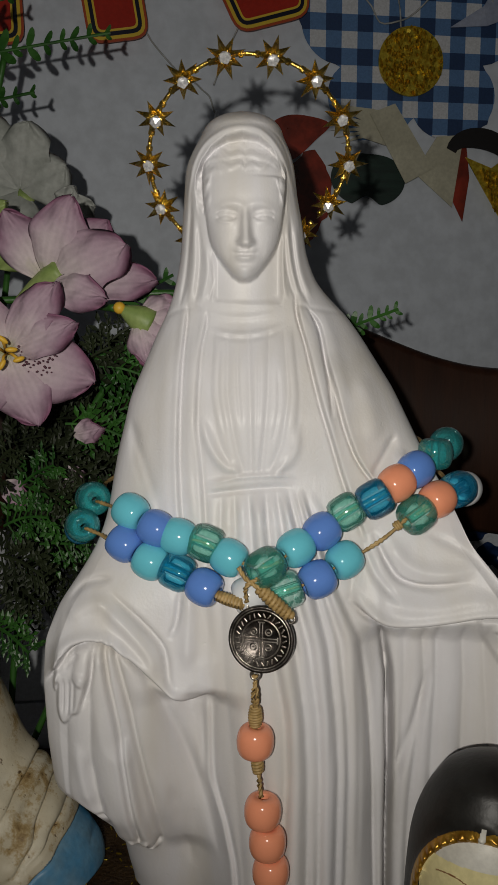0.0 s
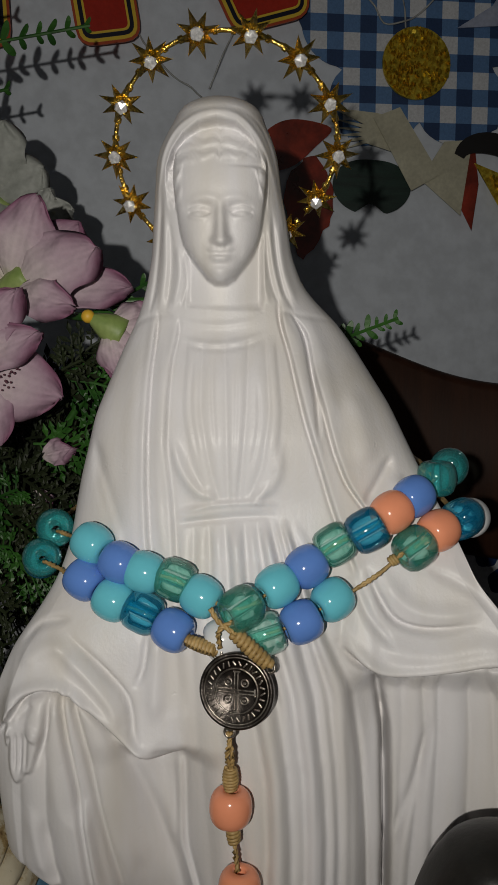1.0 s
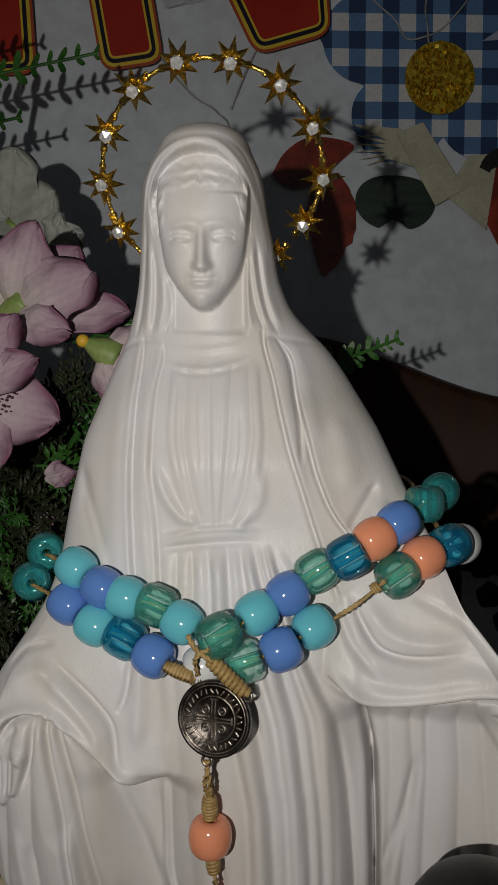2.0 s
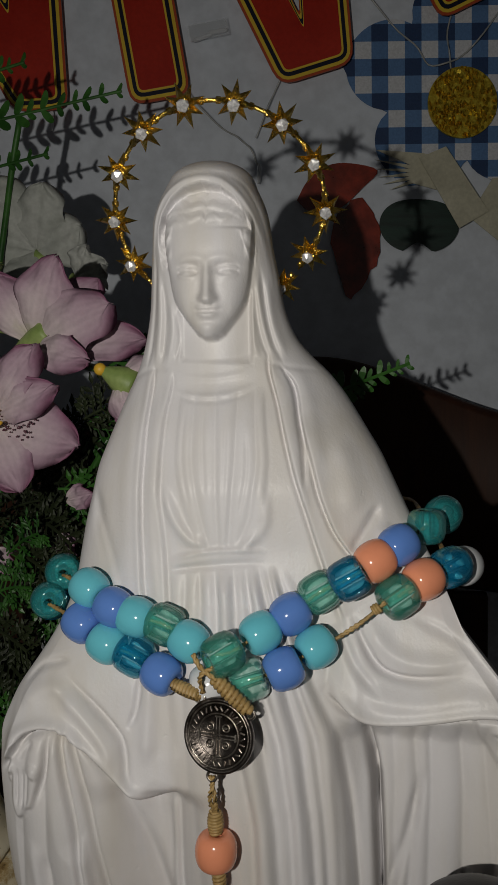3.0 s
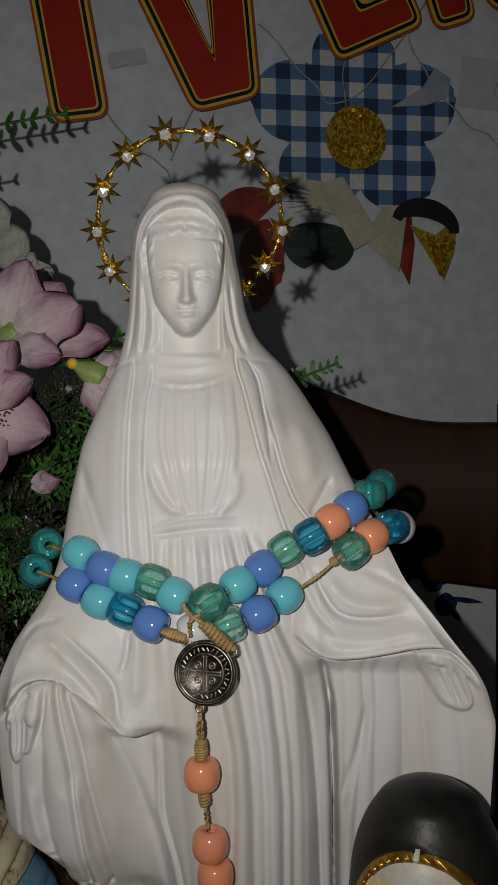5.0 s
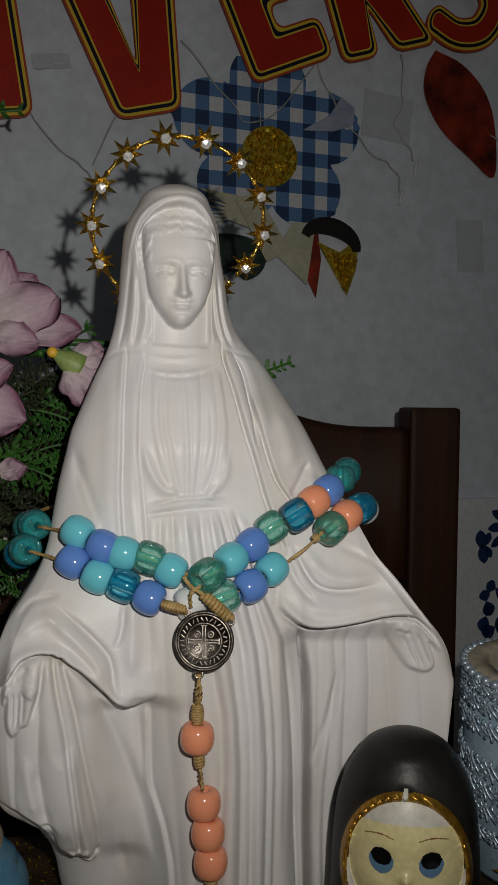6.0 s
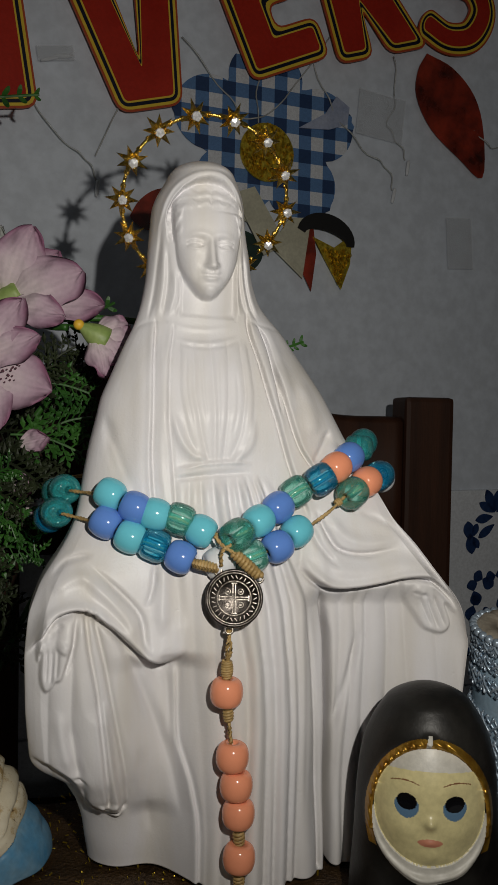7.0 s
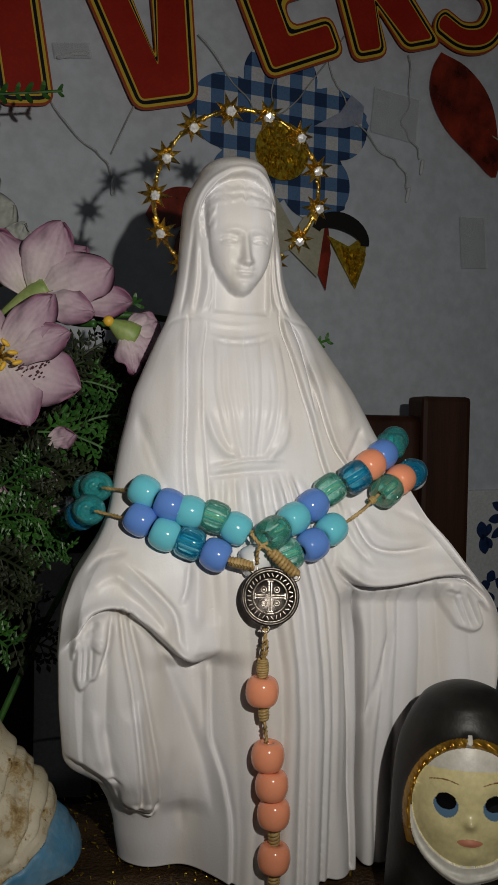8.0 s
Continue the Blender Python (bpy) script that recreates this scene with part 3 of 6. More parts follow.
    stroke([(-62.7, 104.5), (-62.8, 98.1), (-63.4, 90.4)], 0.5, -0.9)
    stroke([(-60.2, 112.8), (-63.8, 109.9), (-66.8, 106.1)], 1.0, -1.2)
    stroke([(-65.2, 113.0), (-68.7, 107.3), (-69.9, 99.6)], 1.0, 1.2)
    stroke([(-59.1, 105.7), (-61.6, 101.4)], 2.2, 1.0)
    stroke([(-55.5, 117.0), (-56.5, 105.5), (-58.3, 98.1), (-60.8, 91.1)], 0.7, -1.6)
    layer([(81.4, 126.8), (84.0, 118.6), (88.9, 110.7), (92.9, 104.5), (96.4, 102.7), (99.6, 101.8), (102.5, 102.9), (103.7, 106.7), (100.8, 115.0), (105.4, 111.5), (105.3, 114.4), (99.3, 121.4), (92.3, 126.4)], 12, 2.4, 1.0, 60)  # left hand
    stroke([(90.5, 118.3), (93.3, 111.3), (96.4, 104.1)], 0.5, -0.9)
    stroke([(93.1, 119.2), (96.2, 111.1), (99.6, 103.3)], 0.5, -0.9)
    stroke([(95.7, 119.6), (98.8, 112.2), (101.9, 104.4)], 0.5, -0.9)
    stroke([(92.9, 125.5), (99.1, 119.9), (104.6, 113.0)], 0.9, 1.2)
    stroke([(87.2, 122.3), (92.6, 118.5)], 2.0, 0.9)
    stroke([(86.8, 119.9), (95.2, 117.7)], 0.7, -0.6)
    # the veil: rolled rim, and soft folds that fall to the shoulders
    stroke([(-22.6, 262.0), (-22.2, 272.5), (-21.2, 279.2), (-19.4, 285.6), (-15.5, 291.2), (-8.9, 294.7), (-2.1, 295.7), (4.1, 294.8), (8.9, 291.2), (12.8, 285.6), (15.4, 278.0), (17.2, 268.0)], 0.8, 1.1)
    stroke([(-3.0, 299.0), (9.0, 295.4), (13.8, 288.6), (16.6, 279.6), (18.6, 269.0), (19.6, 258.0)], 0.6, -0.6)
    stroke([(-20.6, 276.0), (-21.6, 262.0), (-23.4, 246.0), (-26.0, 234.0)], 0.9, -1.0)
    stroke([(-18.3, 266.0), (-17.9, 251.0), (-19.9, 235.0)], 0.9, -0.9)
    stroke([(-20.0, 270.0), (-20.0, 252.0), (-22.2, 235.0)], 1.3, 0.9)
    stroke([(-15.6, 258.0), (-15.2, 247.0), (-17.8, 236.0)], 1.2, 0.9)
    stroke([(-13.6, 255.0), (-12.9, 245.0), (-14.8, 237.0)], 0.6, -0.8)
    stroke([(14.6, 270.0), (16.1, 256.2), (18.4, 244.2), (22.6, 234.6)], 0.8, -1.0)
    stroke([(12.9, 262.2), (14.1, 248.2), (17.2, 237.1)], 0.7, -0.9)
    stroke([(13.8, 266.0), (15.0, 252.0), (18.6, 238.4)], 1.1, 0.9)
    stroke([(16.8, 266.0), (18.6, 250.0), (23.6, 237.0)], 1.4, 0.9)
    stroke([(11.4, 257.0), (12.2, 245.0), (14.2, 237.6)], 1.1, 0.9)
    stroke([(-32.6, 230.6), (-27.5, 233.8), (-21.0, 235.2), (-16.6, 233.6)], 0.8, -0.4)  # where the veil ends on the mantle
    stroke([(15.2, 237.4), (20.0, 235.6), (27.0, 234.4), (37.5, 233.0)], 0.8, -0.4)
    out -= 8.5 * ease((x - 34) / 15) * ease((104 - x) / 26) * ease((125 - z) / 12) * ease((z + 6) / 50)  # the cloth lies back under both forearms
    out -= 13.0 * bell(x + 20, 14) * ease((100 - z) / 10)
    out += 7.5 * bell(x - 9, 24) * np.clip((158 - z) / 22, 0, 1)  # the gown swells forward over the knees
    # the gown lies behind the edge of the hanging mantle
    beyond = x - smooth_curve((1, 52.0), (18, 52.3), (42, 52.5), (66, 52.4), (100, 51.4), (117, 48.5), (127, 43.5))(z)
    out -= 1.5 * np.clip(beyond / 1.2 + 0.5, 0, 1) * np.exp(-np.clip(beyond, 0, None) / 16.0) * np.clip((126.5 - z) / 12.0, 0, 1)
    out += 0.4 * bell(beyond + 2.0, 1.8) * np.clip((126.5 - z) / 12.0, 0, 1)
    for _ in range(2):  # soften as cast plaster is soft
        out[1:-1] = 0.25 * out[:-2] + 0.5 * out[1:-1] + 0.25 * out[2:]
        out[:, 1:-1] = 0.25 * out[:, :-2] + 0.5 * out[:, 1:-1] + 0.25 * out[:, 2:]
    y = Y[:, :nf] - out * np.clip((1 - np.abs(S[:, :nf]) ** 6) * 3, 0, 1)
    # the dark gap beside the mantle's edge
    pit = 16.0 * bell(beyond - 0.6, 1.3) * np.clip((122 - z) / 20.0, 0, 1)
    y = y + pit
    X[:, :nf] += 0.07 * pit  # the gap runs slantwise into the cloth
    # the neck, set back between the folds of the veil
    dx = x + 1.6
    neck = 309.5 + 7.0 * (1 - np.sqrt(np.clip(1 - (dx / 14.5) ** 2, 0, 1))) - 4.5 * ease((238.0 + 0.012 * dx ** 2 - z) / 6.0)
    hollow = ease((x + 13.6) / 2.4) * ease((12.6 - x) / 2.4) * ease((z - 231.0 - 0.014 * dx ** 2) / 4.5) * ease((262 - z) / 4.0)
    y = y + np.clip(neck - y, 0, 9) * hollow
    # the head inside the veil: a skull's curve with brow, cheeks and chin
    skull = smooth_curve((240, 309), (243.5, 304.5), (245.5, 300.6), (248, 299.2), (250.5, 300.2), (254, 299.5), (258, 300.2), (263, 300.2), (267, 299.9), (271, 299.0), (276, 299.2), (281, 300.4), (286, 302.4), (291, 305.5), (296, 309))
    half = smooth_curve((243, 2.6), (245, 3.9), (247, 5.4), (249, 7.1), (251, 8.8), (254, 11.0), (257, 12.5), (262, 13.6), (268, 14.3), (274, 14.9), (280, 15.4), (286, 15.0), (291, 12.5), (296, 9.0))
    wide = half(z) * np.sqrt(np.clip((z - 243.6) / 2.6, 0, 1)) + 1e-3
    u = np.clip(np.abs(dx) / wide, 0, 1)
    face = skull(z) + 11.0 * (1 - (1 - u ** 2.2) ** (1 / 2.2))
    lift = np.zeros(x.shape)
    # the features look a little to one side
    fx = x + 1.3
    ax = np.abs(fx)
    # nose: a narrow bridge that widens to the tip and is cut off underneath
    down = np.clip((270.0 - z) / 12.5, 0, 1)
    an = np.abs(fx - 0.25 * down)
    cut = ease((z - 254.9 - 0.10 * an ** 2) / 1.5)
    lift += (0.7 + 3.9 * down ** 1.25) * np.exp(-(an / (1.3 + 0.8 * down)) ** 2.6) * cut * ease((272 - z) / 6.0)
    lift += 1.2 * bell(np.hypot(an - 2.35, (z - 257.3) * 0.9), 1.15)
    lift -= 0.5 * bell(np.hypot(an - 1.5, z - 255.5), 0.7)
    # brow and sockets
    lift += 0.75 * bell(z - (270.3 - 0.045 * (ax - 5.0) ** 2), 1.5) * ease((12.0 - ax) / 5.0) * (0.55 + 0.45 * ease(ax / 4.0))
    lift -= 2.7 * bell(np.hypot((ax - 4.3) / 1.1, (z - 266.6) / 0.85), 2.2)
    lift -= 1.5 * bell(np.hypot((ax - 8.6) / 1.5, z - 266.8), 2.4)
    # lowered eyes between fine lids
    ex = ax - 6.5
    span = ease((4.1 - np.abs(ex)) / 1.3)
    upper_edge = z - (266.9 - 0.045 * ex ** 2)
    lower_edge = z - (264.9 + 0.085 * ex ** 2)
    lift += 1.9 * bell(np.hypot(ex / 1.75, z - 266.0), 2.1)
    lift += 0.7 * bell(upper_edge - 0.7, 0.5) * span - 1.1 * bell(upper_edge + 0.05, 0.3) * span
    lift -= 0.9 * bell(z - (268.5 - 0.055 * ex ** 2), 0.4) * span
    lift += 0.55 * bell(lower_edge + 0.5, 0.42) * span - 0.7 * bell(lower_edge - 0.1, 0.28) * span
    # cheeks, mouth and chin
    lift += 0.9 * bell(np.hypot(ax - 8.0, (z - 259.0) * 0.8), 4.2)
    lift -= 0.5 * bell(np.hypot((ax - 5.6), (z - 253.5) * 0.8), 1.7)
    lip = ease((4.9 - ax) / 3.2)
    lift += 1.25 * bell(z - (254.55 - 0.012 * ax ** 2 - 0.35 * bell(ax, 0.7)), 0.85) * lip + 1.55 * bell(z - (251.95 + 0.05 * ax ** 2), 1.05) * ease((4.2 - ax) / 3.2)
    lift -= 1.15 * bell(z - (253.3 + 0.03 * ax ** 2), 0.33) * ease((5.2 - ax) / 2.0)
    lift -= 0.4 * bell(ax, 0.6) * bell(z - 255.7, 0.7)
    lift -= 0.7 * bell(z - 249.9, 0.8) * bell(ax, 3.2)
    lift += 0.9 * bell(np.hypot(ax * 0.75, z - 247.6), 2.2)
    # hair, parted and waved, under the edge of a close cap
    hairline = np.interp(x, (-17.0, -15.6, -12.9, -7.1, -3.1, -1.6, 1.8, 6.7, 9.6, 11.2, 13.0), (266.0, 273.0, 279.6, 280.6, 282.2, 280.9, 281.6, 280.2, 277.6, 272.0, 266.0))
    hair = ease((z - hairline) / 2.0)
    strand_wave = z - 1.1 * np.sin(ax * 0.75 + 0.4) - 0.35 * ax
    lift += hair * (0.5 + 0.28 * np.sin(strand_wave * 1.5) + 0.12 * np.sin(strand_wave * 4.2 + fx))
    capline = np.interp(x, (-18.0, -13.5, -8.0, -2.2, 5.7, 9.6, 13.0), (281.0, 285.4, 285.3, 286.3, 284.8, 283.0, 279.0))
    lift += 0.35 * ease((z - capline) / 0.8) - 0.3 * bell(z - capline, 0.4)
    lift -= 0.4 * hair * bell(fx + 0.4, 0.45) * ease((capline - z) / 1.0)
    temple = ease((ax - 11.6) / 1.5) * ease((z - 267) / 4.0) * (z < 281)
    lift += temple * (0.4 + 0.3 * np.sin(z * 1.1 + 0.8 * ax))
    face -= lift
    # the veil opens round the face; lower down the face stands before it
    ring = [(-17.5, 266.0), (-19.0, 271.0), (-19.4, 276.0), (-18.9, 281.0), (-16.7, 285.7), (-12.9, 290.0), (-8.0, 292.7), (-2.2, 293.7), (3.7, 292.7), (7.8, 289.8), (10.4, 286.0), (12.6, 280.6), (13.9, 274.0), (13.6, 266.0)]
    d, _ = polyline_distance(x, z, [np.array(q) for q in ring])
    d = np.where(inside(x, z, ring), d, -d)
    opened = ease(d / 0.9 + 0.3) * ease((z - 267.0) / 5.0)
    deep = face + 1.2 * ease((u - 0.9) / 0.1)
    y = y + (np.maximum(deep, y - 1.0) - y) * opened
    edge = ease((1 - u) * wide / 0.9) * ease((z - 244.2) / 0.7) * ease((292.0 - z) / 2.0) * np.clip(1 - opened * (z > 280), 0, 1)
    y = np.where(face < y, y + (face - y) * edge, y)
    chin = (rows > 240) & (rows < 297)
    soft = y.copy()  # a last softening, as of cast plaster
    soft[1:-1] = 0.25 * y[:-2] + 0.5 * y[1:-1] + 0.25 * y[2:]
    soft[:, 1:-1] = 0.25 * soft[:, :-2] + 0.5 * soft[:, 1:-1] + 0.25 * soft[:, 2:]
    y = np.where(chin[:, None], soft, y)
    Y[:, :nf] = y
    me = bpy.data.meshes.new("madonna_statue")
    nr, ns = Z.shape
    co = np.stack([X, Y, Z], -1).reshape(-1, 3) / 1000
    co = np.vstack([co, [[co[-ns:, 0].mean(), co[-ns:, 1].mean(), 0.3057]]])
    i, j = np.meshgrid(np.arange(nr - 1), np.arange(ns), indexing="ij")
    k = (j + 1) % ns
    quads = np.stack([i * ns + j, i * ns + k, (i + 1) * ns + k, (i + 1) * ns + j], -1).reshape(-1, 4)
    last = (nr - 1) * ns
    tris = np.stack([last + np.arange(ns), last + (np.arange(ns) + 1) % ns, np.full(ns, len(co) - 1)], -1)
    loops = np.concatenate([quads.ravel(), tris.ravel(), np.arange(ns)[::-1]])
    sizes = np.concatenate([np.full(len(quads), 4), np.full(len(tris), 3), [ns]])
    me.vertices.add(len(co))
    me.vertices.foreach_set("co", co.ravel())
    me.loops.add(len(loops))
    me.loops.foreach_set("vertex_index", loops.astype(np.int32))
    me.polygons.add(len(sizes))
    me.polygons.foreach_set("loop_start", (np.cumsum(sizes) - sizes).astype(np.int32))
    me.update(calc_edges=True)
    me.validate()
    me.shade_smooth()
    me.materials.append(PLASTER)
    ob = new("madonna_statue", me)
    ob.location = (0, 0, TABLE_Z + 0.001)
    tagged(ob, "white plaster statue of a veiled robed woman with lowered palms", "statue")
    front_x, front_y = X[:, :nf], Y[:, :nf]

    def surface(px, pz):
        """The depth of the statue's front at a place, in millimetres."""
        r = int(np.abs(rows - pz).argmin())
        return float(np.interp(px, front_x[r], front_y[r]))
    return surface


statue_front = build_statue()

# ---- the halo of stars behind the statue's head ----
HALO = pose(0, 0.322, 1.0095, 27) @ pose(0, 0, 0, 90)  # local x to the right, y up the ring, z towards the room
halo = thing("star_halo", "gold metal halo with twelve crystal-set eight-pointed stars", "halo")
halo.matrix_basis = HALO
RING = 0.0368


def ring_reach(a):
    """The ring is bent in a little at its lower right end."""
    f = min(max((math.degrees(a) - 75) / 45, 0), 1)
    return RING * (1 - 0.09 * f * f)


part("ring", tube([(ring_reach(a) * math.sin(a), ring_reach(a) * math.cos(a), 0) for a in np.radians(np.linspace(-158, 120, 158))], 0.00075), GOLD, halo)


def star_mesh():
    bm = bmesh.new()
    top, low = bm.verts.new((0, 0, 0.0038)), bm.verts.new((0, 0, -0.0012))
    rim = []
    for k in range(16):
        a = math.pi * k / 8
        r = (0.0077 if k % 4 == 0 else 0.0070) if k % 2 == 0 else 0.0033
        rim.append(bm.verts.new((r * math.sin(a), r * math.cos(a), 0)))
    for k in range(16):
        bm.faces.new((top, rim[(k + 1) % 16], rim[k]))
        bm.faces.new((low, rim[k], rim[(k + 1) % 16]))
    bmesh.ops.recalc_face_normals(bm, faces=bm.faces)
    return bm


def gem_mesh():
    bm = bmesh.new()
    bmesh.ops.create_icosphere(bm, subdivisions=1, radius=0.0024)
    for v in bm.verts:
        v.co = v.co * random.uniform(0.9, 1.06)
        v.co.z = v.co.z * 0.62
    bmesh.ops.translate(bm, verts=bm.verts, vec=(0, 0, 0.0030))
    return bm


for k in range(12):
    a = radians(-143 + 26 * k)
    m = pose(ring_reach(a) * math.sin(a), ring_reach(a) * math.cos(a), 0.0012) @ pose(0, 0, 0, random.uniform(-9, 9), random.uniform(-9, 9), math.degrees(-a) + random.uniform(-8, 8))
    star = part("star", star_mesh(), GOLD, halo, smooth=False, m=m)
    part("crystal", gem_mesh(), CRYSTAL, star, "clear faceted crystal", smooth=False, m=pose(0, 0, 0, 0, 0, 40 * k))
    claws = bmesh.new()
    for q in range(4):
        b = math.pi / 4 + math.pi / 2 * q
        bmesh.ops.create_icosphere(claws, subdivisions=1, radius=0.0008, matrix=Matrix.Translation((0.0021 * math.cos(b), 0.0021 * math.sin(b), 0.0024)))
    part("claw", claws, GOLD, star)
    for side in (-1, 1):
        b = a + side * radians(8.5)
        part("collar", tube([(ring_reach(b) * math.sin(c), ring_reach(b) * math.cos(c), 0) for c in (b - 0.02, b + 0.02)], 0.0012), GOLD, halo)

# ---- the rosary ----
rosary = thing("rosary", "rosary of turquoise, blue, coral and clear glass barrel beads", "rosary")


def bead_mesh(r=0.0066, half=0.0056, hole=0.0017):
    prof = [(hole, -half * 0.9), (hole + 0.0006, -half)]
    for k in range(11):
        a = math.pi * (0.09 + 0.82 * k / 10)
        prof.append((r * (0.30 + 0.70 * math.sin(a) ** 0.60), -half * math.cos(a) * 1.02))
    prof += [(hole + 0.0006, half), (hole, half * 0.9), (hole, -half * 0.9)]
    return lathe(prof, 28)


def cut_bead_mesh():
    """A moulded glass bead: a barrel pinched into four soft lobes, with blunt ends and a wide bore."""
    r, h, hole = 0.0066, 0.0055, 0.0021
    bm = lathe([(hole, -h * 0.86), (hole + 0.0005, -h * 0.97), (r * 0.55, -h), (r * 0.80, -h * 0.93), (r * 0.95, -h * 0.66), (r, -h * 0.3), (r, h * 0.3), (r * 0.95, h * 0.66), (r * 0.80, h * 0.93), (r * 0.55, h), (hole + 0.0005, h * 0.97), (hole, h * 0.86), (hole, -h * 0.86)], 48)
    for v in bm.verts:
        reach = math.hypot(v.co.x, v.co.y)
        if reach > r * 0.7:
            pinch = 1 - 0.022 * (0.5 - 0.5 * math.cos(4 * math.atan2(v.co.y, v.co.x))) ** 2
            v.co.x, v.co.y = v.co.x * pinch, v.co.y * pinch
            if abs(v.co.z) < h * 0.1:
                v.co.x, v.co.y = v.co.x * 0.98, v.co.y * 0.98
    return bm


BEAD_KINDS = {}


def bead(kind, place, along, parent=rosary):
    """A bead of one kind at a place, threaded along a direction; alike beads share a mesh."""
    material, name, label = {"T": (TURQUOISE, "turquoise_bead", "opaque turquoise barrel bead"), "B": (BLUE, "blue_bead", "opaque periwinkle blue barrel bead"),
                             "C": (CORAL, "coral_bead", "opaque coral barrel bead"), "G": (CLEAR_GREEN, "clear_green_bead", "clear sea-green bead"),
                             "L": (CLEAR_BLUE, "clear_blue_bead", "clear bright blue bead"), "A": (CLEAR_TEAL, "clear_teal_bead", "clear teal bead"),
                             "W": (PEARL, "white_bead", "milky white bead")}[kind]
    if kind not in BEAD_KINDS:
        ob = part(name, cut_bead_mesh() if kind in "GL" else bead_mesh(), material, parent, label)
        BEAD_KINDS[kind] = ob.data
    else:
        ob = tagged(new(name, BEAD_KINDS[kind]), label)
        ob.parent = parent
    ob.matrix_basis = Matrix.Translation(place) @ Vector(along).to_track_quat("Z", "Y").to_matrix().to_4x4() @ pose(0, 0, 0, 0, 0, random.uniform(0, 360))
    return ob


PEARL = plain("milky_white_glaze", (0.72, 0.74, 0.76), 0.15)


def resting(px, pz, clear_by=6.6):
    """A bead's place on the statue's front (millimetres in, metres out)."""
    return Vector((px, min(statue_front(px + d, pz - 720) for d in (-3, 0, 3)) - clear_by, pz)) / 1000


def strand(kinds, places):
    pts = [resting(*p) if len(p) == 2 else Vector(p) / 1000 for p in places]
    for i, kind in enumerate(kinds):
        a, b = pts[max(i - 1, 0)], pts[min(i + 1, len(pts) - 1)]
        if (pts[i] - a).length > 0.016:
            a = pts[i]
        if (b - pts[i]).length > 0.016:
            b = pts[i]
        bead(kind, pts[i], b - a)
    return pts


def cord(points, radius=0.00075, name="cord", parent=rosary):
    """A twisted waxed cord of two plies."""
    pts = glide(points, 6)
    bm = bmesh.new()
    run = 0.0
    plies = ([], [])
    for i, p in enumerate(pts):
        p = Vector(p)
        a, b = Vector(pts[max(i - 1, 0)]), Vector(pts[min(i + 1, len(pts) - 1)])
        run += (p - a).length
        q = (b - a).to_track_quat("Z", "Y")
        for k in (0, 1):
            w = run * 1500 + math.pi * k
            plies[k].append(p + q @ Vector((math.cos(w), math.sin(w), 0)) * radius * 0.55)
    for ply in plies:
        tube(ply, radius * 0.72, 6, bm=bm)
    return part(name, bm, TWINE, parent)


def knot(a, b, radius=0.0021, turns=6, parent=rosary):
    """A coil of cord wound round the line from a to b."""
    a, b = Vector(a), Vector(b)
    q = (b - a).to_track_quat("Z", "Y")
    n = turns * 10
    pts = [a + (b - a) * (i / n) + q @ Vector((math.cos(i * 0.628), math.sin(i * 0.628), 0)) * radius * (0.75 + 0.25 * math.sin(math.pi * i / n)) for i in range(n + 1)]
    bm = tube(pts, (b - a).length / turns * 0.62, 6)
    tube([a, b], radius * 0.7, 6, bm=bm)
    return part("knot", bm, TWINE, parent)


upper = strand("TBTGTGTBGLCBA", [(-42.5, 883.5), (-33, 878.5), (-25, 876), (-15.3, 874), (-7, 869.5), (5.6, 274.5, 869), (16.3, 873.5), (25.5, 878.5), (34.3, 884.5), (43.7, 286, 890), (51.8, 290, 894.8), (59.3, 295, 898.8), (69, 308, 902.5)])
lower = strand("BTLBGBTGCL", [(-44.5, 872.5), (-35, 867), (-25.3, 863.8), (-15.6, 859.5), (12.8, 279, 859.5), (23.6, 863.2), (33.4, 868.5), (58.7, 288, 884), (66.8, 292.5, 888.5), (76, 301, 890.5)])
bead("W", (0.0, 0.2815, 0.857), (1, 0.1, 0.25))
curls = [Vector((-0.0598, 0.318, 0.8835)), Vector((-0.0632, 0.312, 0.8745))]
for c in curls:
    bead("A", c, (0.35, -1, 0.0))
bead("A", (-0.0628, 0.3285, 0.8815), (0.2, -1, 0.1))
bead("L", (-0.066, 0.3225, 0.871), (0.2, -1, 0.1))
bead("A", (0.0755, 0.319, 0.9045), (0.5, 1, 0.2))
bead("W", (0.0815, 0.312, 0.8885), (0.4, 1, 0.1))
for side, c in ((upper, curls[0]), (lower, curls[1])):
    cord([c + Vector((0.002, -0.005, 0)), c.lerp(side[0], 0.5) + Vector((0, -0.001, -0.0003)), side[0] + Vector((-0.004, 0, 0))])
    cord([c + Vector((-0.001, 0.008, 0)), c + Vector((0.004, 0.04, 0.002)), (-0.03, 0.366, 0.888), (0.02, 0.37, 0.892), side[-1] + Vector((-0.006, 0.05, 0.002)), side[-1]])
cord([lower[6] + Vector((0.005, 0, 0.002)), lower[6].lerp(lower[7], 0.55) + Vector((0, -0.0012, -0.0006)), lower[7] + Vector((-0.003, 0, -0.001))])
for strung in (upper, lower[:4], lower[4:7], lower[7:]):
    cord(strung, 0.0006)
knot(lower[7] + Vector((-0.0078, -0.001, -0.0042)), lower[7] + Vector((-0.0055, -0.001, -0.003)), 0.0014, 3)

